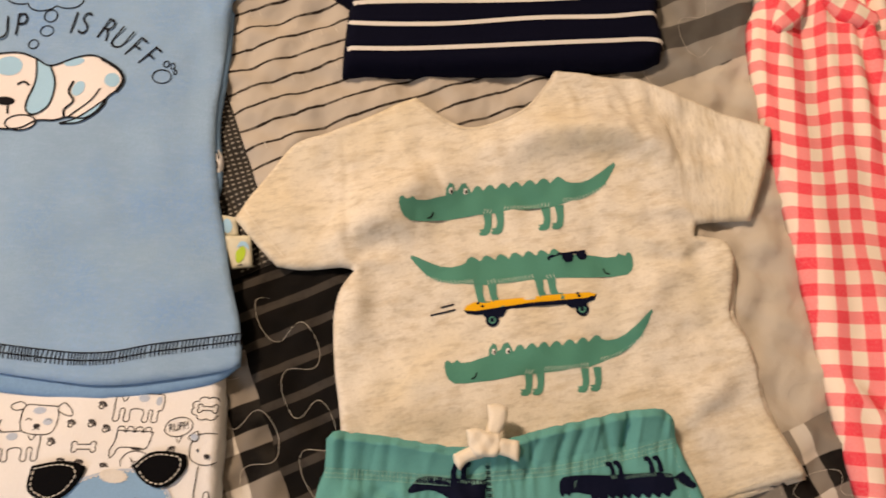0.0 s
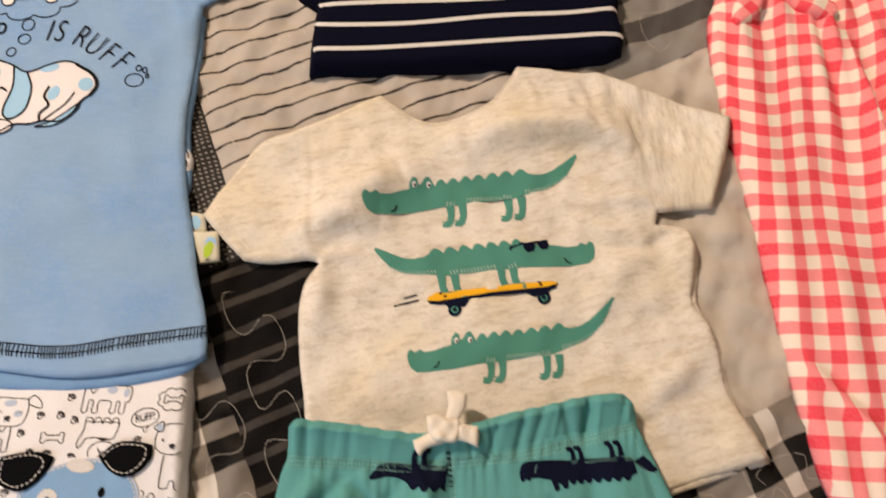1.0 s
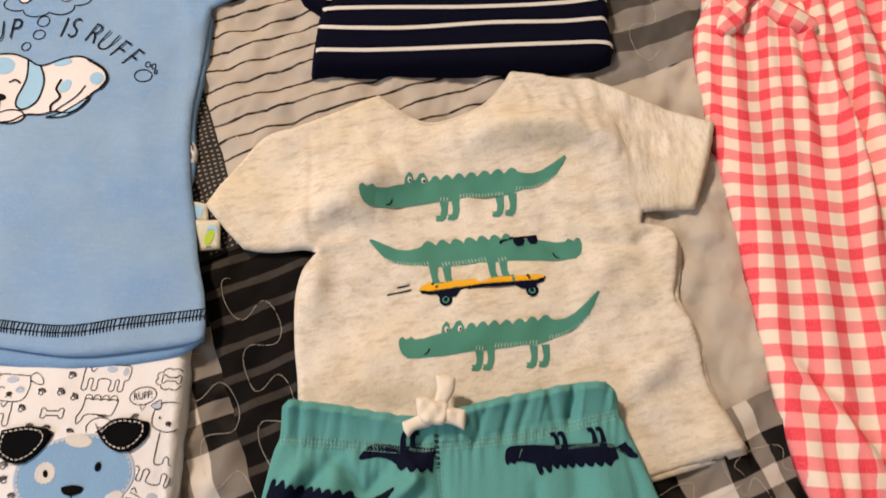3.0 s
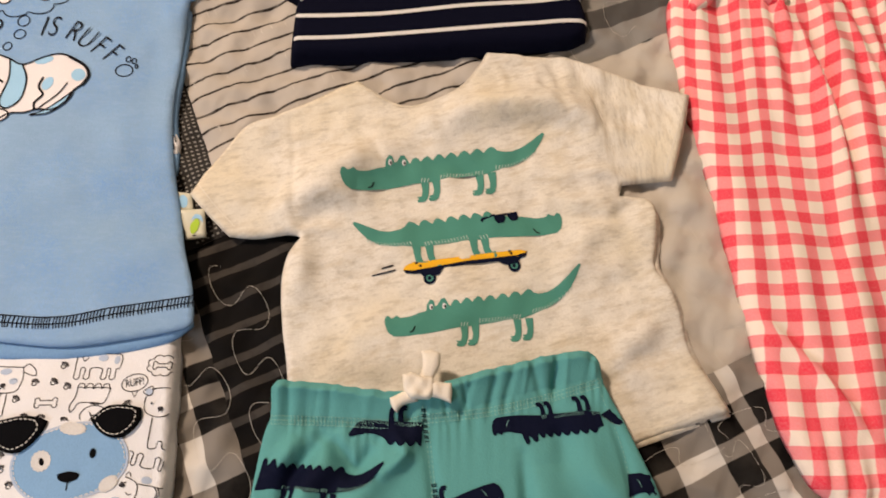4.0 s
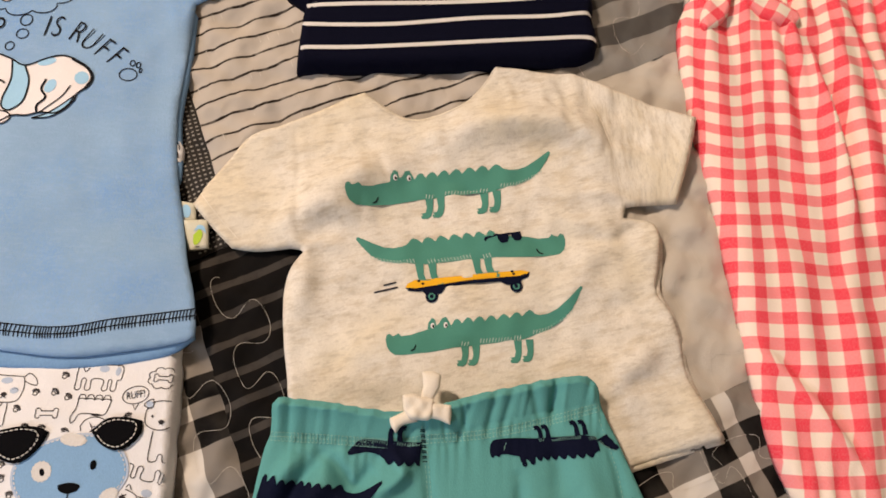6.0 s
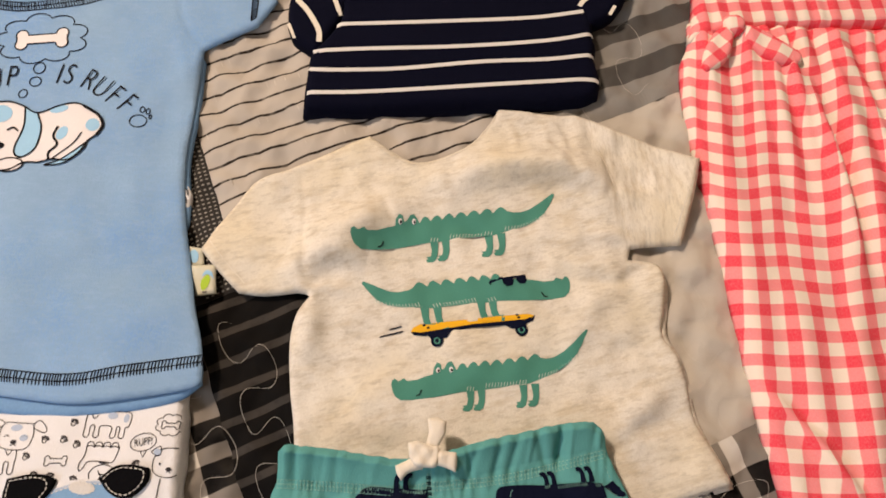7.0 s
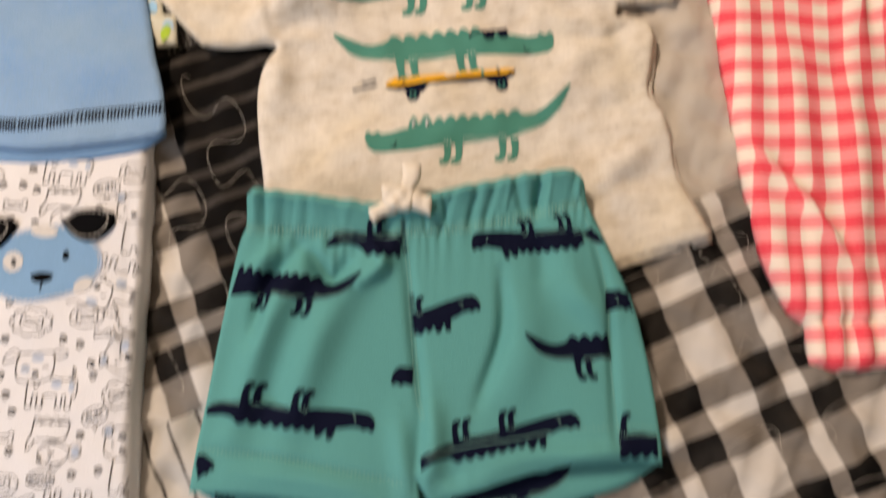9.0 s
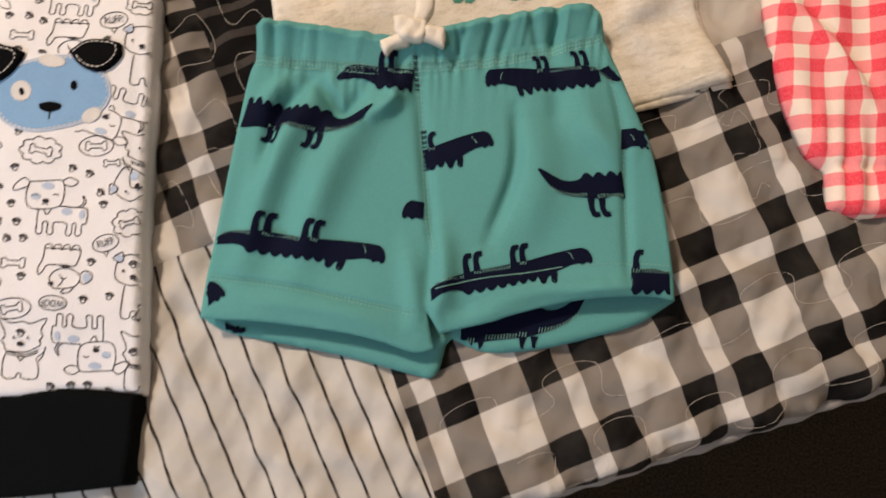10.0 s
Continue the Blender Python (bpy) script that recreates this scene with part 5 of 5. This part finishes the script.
ribbons("neck_overlock", [curve(neck_l)] + [curve([((a[0] + b[0]) / 2, (a[1] + b[1]) / 2) for a, b in zip(neck_u, neck_l)])] + ladder(neck_u, neck_l, 0.0018) + [curve(neck_u)], 0.0008, TOP, M_DARKTHREAD, top, 0.0006, "black overlock stitching round the neck", True)
ribbons("sleeve_overlock", [curve([(-0.1645, 0.272), (-0.1632, 0.252), (-0.1618, 0.2300)]), curve([(-0.1600, 0.272), (-0.1587, 0.254), (-0.1584, 0.2330)])] + ladder([(-0.1645, 0.272), (-0.1632, 0.252), (-0.1618, 0.2300)], [(-0.1600, 0.272), (-0.1587, 0.254), (-0.1584, 0.2330)], 0.0018),
        0.0009, TOP, M_DARKTHREAD, top, 0.0006, "black overlock stitching along the sleeve", True)
for ch, x, y, turn in (("U", -0.3420, 0.1690, 12), ("P", -0.3300, 0.1730, 6), ("I", -0.2960, 0.1765, -4), ("S", -0.2886, 0.1765, -6), ("R", -0.2732, 0.1727, -20), ("U", -0.2631, 0.1668, -26), ("F", -0.2528, 0.1608, -32), ("F", -0.2430, 0.1550, -36)):
    word(ch, x, y, zl(TOP, x, y) + 0.0008, 0.0250, turn, M_INK, top, 0.66, -0.00035, 0.08)
for mark in [ring(-0.2322, 0.1415, 0.0060, 0.0050), ring(-0.2306, 0.1508, 0.0017, 0.0022), ring(-0.2264, 0.1497, 0.0014, 0.0022), ring(-0.2243, 0.1455, 0.0009, 0.0016), ring(-0.3115, 0.1813, 0.0042, 0.0046), ring(-0.3121, 0.1700, 0.0043, 0.0038), ring(-0.3190, 0.1597, 0.0031, 0.0034)]:
    ribbons("ring_print", [mark], 0.0008, TOP, M_INK, top, 0.0008, "black printed ring")
ribbons("cloud_print", cloud(-0.3158, 0.2072, 0.0320, 0.0205, 9, 4), 0.0009, TOP, M_INK, top, 0.0008, "black scalloped cloud outline")
bone_line = bone(-0.3158, 0.2070, 0.037, 7)
shapes("bone_print", [np.asarray(bone_line[0])[:-1]], TOP, M_WHITEINK, top, 0.0006, 0.004, "white printed bone with black outline")
ribbons("bone_outline", bone_line, 0.0010, TOP, M_INK, top, 0.0012)
pup = np.array(curve([(-0.3750, 0.120), (-0.3690, 0.138), (-0.3520, 0.148), (-0.3379, 0.1514), (-0.3263, 0.1527), (-0.3156, 0.1495), (-0.3046, 0.1445), (-0.2900, 0.1503), (-0.2786, 0.1529), (-0.2679, 0.1492), (-0.2574, 0.1407), (-0.2563, 0.1320), (-0.2637, 0.1231), (-0.2680, 0.1144), (-0.2758, 0.1080),
                      (-0.2868, 0.1085), (-0.2960, 0.1062), (-0.3064, 0.1057), (-0.3165, 0.1000), (-0.3330, 0.0985), (-0.3530, 0.1000), (-0.3710, 0.1080), (-0.3750, 0.120)], 0.0015))
shape = drape("white_print", pup[:-1], TOP, M_WHITEINK, top, 0.0006, label="white curled-up printed shape with pale blue patches and black outline")
flap_line = curve([(-0.3146, 0.1495), (-0.3125, 0.1345), (-0.3154, 0.1193), (-0.3142, 0.1118), (-0.3083, 0.1099), (-0.3004, 0.1176), (-0.2996, 0.1328), (-0.3046, 0.1445)], 0.001)
brush = np.array([*curve([(-0.2916, 0.1041), (-0.2820, 0.1072), (-0.2730, 0.1140), (-0.2640, 0.1225)], 0.001), *curve([(-0.2645, 0.1180), (-0.2700, 0.1110), (-0.2790, 0.1050), (-0.2916, 0.1038)], 0.001)])
drape("blue_spot", brush[:-1], TOP, M_SKYINK, shape, 0.0014, 0.004)
drape("blue_spot", np.array(flap_line), TOP, M_SKYINK, shape, 0.0012)
shapes("blue_spot", [oval(-0.2895, 0.1478, 0.0068, 0.0030, 12), oval(-0.2834, 0.1289, 0.0040, 0.0055, -20), oval(-0.2628, 0.1361, 0.0048, 0.0052, 30), oval(-0.3315, 0.1430, 0.0085, 0.0068, 5), oval(-0.3550, 0.136, 0.006, 0.005)], TOP, M_SKYINK, shape, 0.0012, split=True)
muzzle = ring(-0.3165, 0.1037, 0.0096, 0.0052, 6)
drape("white_paw", muzzle[:-2], TOP, M_WHITEINK, shape, 0.0014)
for line, wide in ((pup, 0.0012), (flap_line, 0.0012), (brush, 0.0010), (muzzle, 0.0010), (curve([(-0.2875, 0.1342), (-0.2892, 0.1266), (-0.2850, 0.1198), (-0.2899, 0.1137), (-0.2891, 0.1084)], 0.001), 0.0016), (curve([(-0.2689, 0.1294), (-0.2739, 0.1206), (-0.2868, 0.1085)], 0.001), 0.0009),
                   (curve([(-0.2720, 0.1510), (-0.2600, 0.1440), (-0.2558, 0.1360), (-0.2590, 0.1275)], 0.001), 0.0022), (curve([(-0.3239, 0.1302), (-0.3199, 0.1325), (-0.3160, 0.1300)], 0.001), 0.0014), (curve([(-0.3268, 0.1165), (-0.3262, 0.1120), (-0.3256, 0.1093)], 0.001), 0.0012)):
    ribbons("outline", [line], wide, TOP, M_INK, shape, 0.0022)
drape("dark_spot", oval(-0.3290, 0.1180, 0.0062, 0.0030), TOP, M_INK, shape, 0.0016)

label_tag = Cloth([[(-0.1770, 0.0350)], [(-0.1615, 0.0362)], [(-0.1585, 0.0168)], [(-0.1712, 0.0145)]], 0.0014, 0.0015, Z + 0.0045, lambda x, y, d: 0.0006 * ripple(x, y, 0.02, 55), Z + 0.003, 0.003)
tag = label_tag.build("side_tag", M_TAG, top, label="cream satin side tag with a lime mark")
shapes("tag_mark", [loop([[(-0.1690, 0.0250), (-0.1655, 0.0290), (-0.1632, 0.0260)], [(-0.1640, 0.0205), (-0.1668, 0.0180), (-0.1686, 0.0205)]], 0.001)], label_tag, M_LIMEINK, tag, 0.0006)
shapes("tag_mark", [loop([[(-0.1692, 0.0275), (-0.1668, 0.0318), (-0.1630, 0.0312)], [(-0.1608, 0.0262), (-0.1630, 0.0282), (-0.1660, 0.0292)]], 0.001)], label_tag, M_SKYINK, tag, 0.0009)
ribbons("tag_line", [[(-0.1668, 0.0168), (-0.1640, 0.0172)]], 0.0006, label_tag, M_GREYINK, tag, 0.0009)
back_tag = Cloth([[(-0.1835, 0.0496)], [(-0.1724, 0.0482)], [(-0.1700, 0.0360)], [(-0.1800, 0.0360)]], 0.0010, 0.0015, Z + 0.0015, None, Z, 0.003)
under_tag = back_tag.build("side_tag", M_TAG, top, label="second cream tag half hidden under the first")
shapes("tag_mark", [oval(-0.1775, 0.0425, 0.0030, 0.0048, 15)], back_tag, M_SKYINK, under_tag, 0.0006)

# ---- the navy striped bodysuit ----
navy = thing("navy_bodysuit", "folded navy baby bodysuit with thin white stripes", "bodysuit")


def navy_relief(x, y, d):
    return 0.0014 * ripple(x, y, 0.09, 61) + fold(x, y, [(-0.10, 0.20), (0.0, 0.205), (0.10, 0.225)], 0.02, 0.0015)


NAVY = Cloth([[(-0.1150, 0.1512), (-0.060, 0.1548), (-0.009, 0.1590), (0.040, 0.1632), (0.084, 0.1680)], [(0.101, 0.1755), (0.103, 0.190)], [(0.099, 0.206), (0.101, 0.218), (0.099, 0.232)], [(0.103, 0.310)], [(-0.116, 0.305), (-0.094, 0.24)], [(-0.1145, 0.200), (-0.1155, 0.17)]],
             0.013, 0.008, Z + 0.001, navy_relief, Z - 0.002)
NAVY.build("body", M_NAVY, navy)
SLEEVE_L = Cloth([[(-0.108, 0.199), (-0.127, 0.212)], [(-0.133, 0.224), (-0.134, 0.25)], [(-0.126, 0.300)], [(-0.075, 0.300)], [(-0.092, 0.232)]], 0.008, 0.006, Z + 0.0045, None, Z - 0.002)
SLEEVE_L.build("sleeve", M_NAVY, navy)
SLEEVE_R = Cloth([[(0.094, 0.232), (0.110, 0.241)], [(0.124, 0.260), (0.128, 0.285)], [(0.110, 0.310)], [(0.075, 0.300)], [(0.080, 0.255)]], 0.008, 0.006, Z + 0.0065, None, Z - 0.002)
SLEEVE_R.build("sleeve", M_NAVY, navy)
stripes = []
for pts in ([(-0.1115, 0.1650), (-0.080, 0.1670), (-0.050, 0.1698), (0.010, 0.1760), (0.060, 0.1815), (0.085, 0.1845), (0.1005, 0.1845)], [(-0.1125, 0.1862), (-0.103, 0.1838), (-0.051, 0.1870), (0.010, 0.1955), (0.060, 0.2000), (0.085, 0.2040), (0.0975, 0.2060)],
            [(-0.1100, 0.1992), (-0.100, 0.2005), (-0.011, 0.2072), (0.060, 0.2160), (0.0975, 0.2245)], [(-0.0950, 0.2240), (-0.012, 0.2300), (0.050, 0.2365), (0.090, 0.2440)], [(-0.0870, 0.2480), (-0.012, 0.2535), (0.073, 0.2620)], [(-0.082, 0.268), (0.0, 0.276), (0.09, 0.282)]):
    stripes.append(curve(pts, 0.003))
for s in stripes:
    ribbons("white_stripe", [s], 0.0032, NAVY, M_PATCHWHITE, navy, 0.0020)
ribbons("sleeve_trim", [curve([(-0.1070, 0.2095), (-0.1085, 0.2200), (-0.1180, 0.2360), (-0.128, 0.2480), (-0.132, 0.262)], 0.002)], 0.0040, SLEEVE_L, M_CREAM, navy, 0.0006, "white knitted sleeve trim")
ribbons("white_stripe", [curve([(-0.1255, 0.213), (-0.1315, 0.226)], 0.002), curve([(-0.0935, 0.234), (-0.098, 0.246), (-0.106, 0.262)], 0.002)], 0.0034, SLEEVE_L, M_CREAM, navy, 0.0006)
ribbons("sleeve_trim", [curve([(0.0870, 0.2400), (0.0880, 0.2500), (0.098, 0.2620)], 0.002), curve([(0.110, 0.2435), (0.114, 0.251)], 0.002)], 0.0036, SLEEVE_R, M_CREAM, navy, 0.0006, "white knitted sleeve trim")

# ---- the gingham trousers ----
pink = thing("gingham_trousers", "coral and cream gingham baby trousers with gathered waist and bow", "trousers")


CREASES = (((0.2734, 0.2705, 0.2669, 0.2562, 0.2450), (0.0555, 0.0847, 0.1240, 0.1747, 0.2250)), ((0.2546, 0.2401, 0.2167, 0.2013), (-0.1088, -0.0827, -0.0521, -0.0346)), ((0.3120, 0.3020, 0.2880), (0.08, 0.15, 0.22)))


def check(x, y):
    """The checks widen towards the hem and bow between the gathers."""
    a = x - 0.25
    u = 0.0681 + 0.9611 * a + 0.0026 * y - 0.1739 * y * y + 0.2021 * a * y - 0.6226 * a * a
    v = -0.1706 + 1.0342 * y - 0.0682 * a - 0.0184 * y * y - 0.0204 * a * y - 1.2802 * a * a
    for xs, ys in CREASES:
        off = (x - np.interp(y, ys, xs)) / 0.0065
        u = u + 0.0052 * off * np.exp(-off * off) * np.clip((y - ys[0]) / 0.02 + 0.5, 0, 1) * np.clip((ys[-1] - y) / 0.02 + 0.5, 0, 1)
    sway = np.clip((y + 0.02) / 0.14, 0, 1)
    return u + 0.0012 * sway * np.sin(x * 115 + 0.6), v - 0.0028 * sway * np.sin(x * 105 - 21.8)


def pink_relief(x, y, d):
    a = x + 0.117 * y
    t = np.clip(0.240 - y, 0, 1)
    h = np.exp(-t / 0.06) * (0.0042 * np.sin(a * 330 + 2.2 * np.sin(a * 71) + t * 14) + 0.0010 * np.sin(a * 610 + 1))
    h += 0.0014 * ripple(x * 1.6, y * 0.6, 0.06, 71) + 0.0005 * ripple(x, y, 0.03, 72)
    h -= 0.0032 * np.exp(-((y + 0.1395 - 0.03 * np.abs(x - 0.25)) / 0.003) ** 2)
    c = np.exp(-np.clip(y + 0.135, 0, 1) / 0.022)
    h += c * 0.0026 * np.sin(x * 560 + 3 * np.sin(x * 60))
    for xs, ys in CREASES:
        line = list(zip(xs, ys))
        h += fold(x, y, line, 0.0042, 0.0040) + fold(x, y, [(a + 0.007, b) for a, b in line], 0.004, -0.0026)
    for pts, w, k in (([(0.215, 0.235), (0.232, 0.16), (0.236, 0.10)], 0.007, 0.0040), ([(0.232, 0.235), (0.262, 0.15), (0.268, 0.06), (0.262, -0.02)], 0.009, 0.0050), ([(0.262, 0.235), (0.285, 0.15), (0.295, 0.05)], 0.010, 0.0055),
                      ([(0.285, 0.235), (0.310, 0.15), (0.318, 0.05)], 0.008, 0.0045), ([(0.247, 0.20), (0.276, 0.12), (0.282, 0.04)], 0.006, -0.0035), ([(0.225, 0.03), (0.232, -0.05), (0.240, -0.12)], 0.010, 0.0040), ([(0.262, 0.0), (0.262, -0.07), (0.255, -0.13)], 0.010, 0.0050),
                      ([(0.19, 0.15), (0.198, 0.06), (0.205, -0.05)], 0.010, 0.0020)):
        h += fold(x, y, pts, w, k * 1.2)
    return h


PINK = Cloth([[(0.1735, 0.246), (0.172, 0.226), (0.165, 0.206), (0.165, 0.172), (0.170, 0.123), (0.180, 0.064), (0.186, 0.018), (0.192, -0.026), (0.1975, -0.066), (0.206, -0.104), (0.219, -0.133)],
              [(0.2295, -0.142)], [(0.2305, -0.164), (0.247, -0.1685), (0.270, -0.166)], [(0.305, -0.162), (0.305, -0.14), (0.330, 0.0), (0.360, 0.2)], [(0.365, 0.246)]], 0.0085, 0.010, Z + 0.001, pink_relief, Z - 0.002)
PINK.build("leg", M_PINK, pink, check)
BAND = Cloth([[(0.172, 0.227), (0.213, 0.2385), (0.264, 0.2425), (0.315, 0.2465)], [(0.365, 0.2500)], [(0.372, 0.310)], [(0.180, 0.310), (0.1785, 0.265)]], 0.0075, 0.006, Z + 0.0045,
             lambda x, y, d: 0.0012 * np.sin((x + 0.117 * y) * 420 + 2 * np.sin(x * 70)) * np.exp(-np.clip(y - 0.24, 0, 1) / 0.03), Z - 0.002)
BAND.build("waistband", M_PINK, pink, lambda x, y: (x + 0.117 * y, y - 0.07 * x + 0.004))


def gingham_bow():
    lift = lambda h: (lambda x, y: np.full(len(x), Z + h))
    crease = lambda x, y, d: 0.0010 * ripple(x, y, 0.02, 81)
    knot = Cloth([[(0.196, 0.243), (0.204, 0.245), (0.211, 0.241), (0.211, 0.233), (0.204, 0.229), (0.197, 0.233)]], 0.0055, 0.004, lift(0.014), None, Z + 0.008, 0.002)
    knot_ob = knot.build("bow", M_PINK, pink, lambda x, y: (x + 0.003, y), "small gingham bow on the waistband")
    for runs, turn in (([[(0.199, 0.237), (0.189, 0.231), (0.180, 0.215)], [(0.1775, 0.203), (0.180, 0.197), (0.189, 0.2005), (0.198, 0.210)], [(0.203, 0.229)]], 40), ([[(0.209, 0.239), (0.222, 0.236), (0.240, 0.224)], [(0.2505, 0.2165), (0.252, 0.209), (0.245, 0.2045), (0.228, 0.209)], [(0.212, 0.224)]], -30)):
        t = radians(turn)
        Cloth(runs, 0.0042, 0.004, lift(0.0125), crease, Z + 0.008, 0.002).build("bow_loop", M_PINK, knot_ob, lambda x, y: (x * math.cos(t) + y * math.sin(t), -x * math.sin(t) + y * math.cos(t)))


gingham_bow()
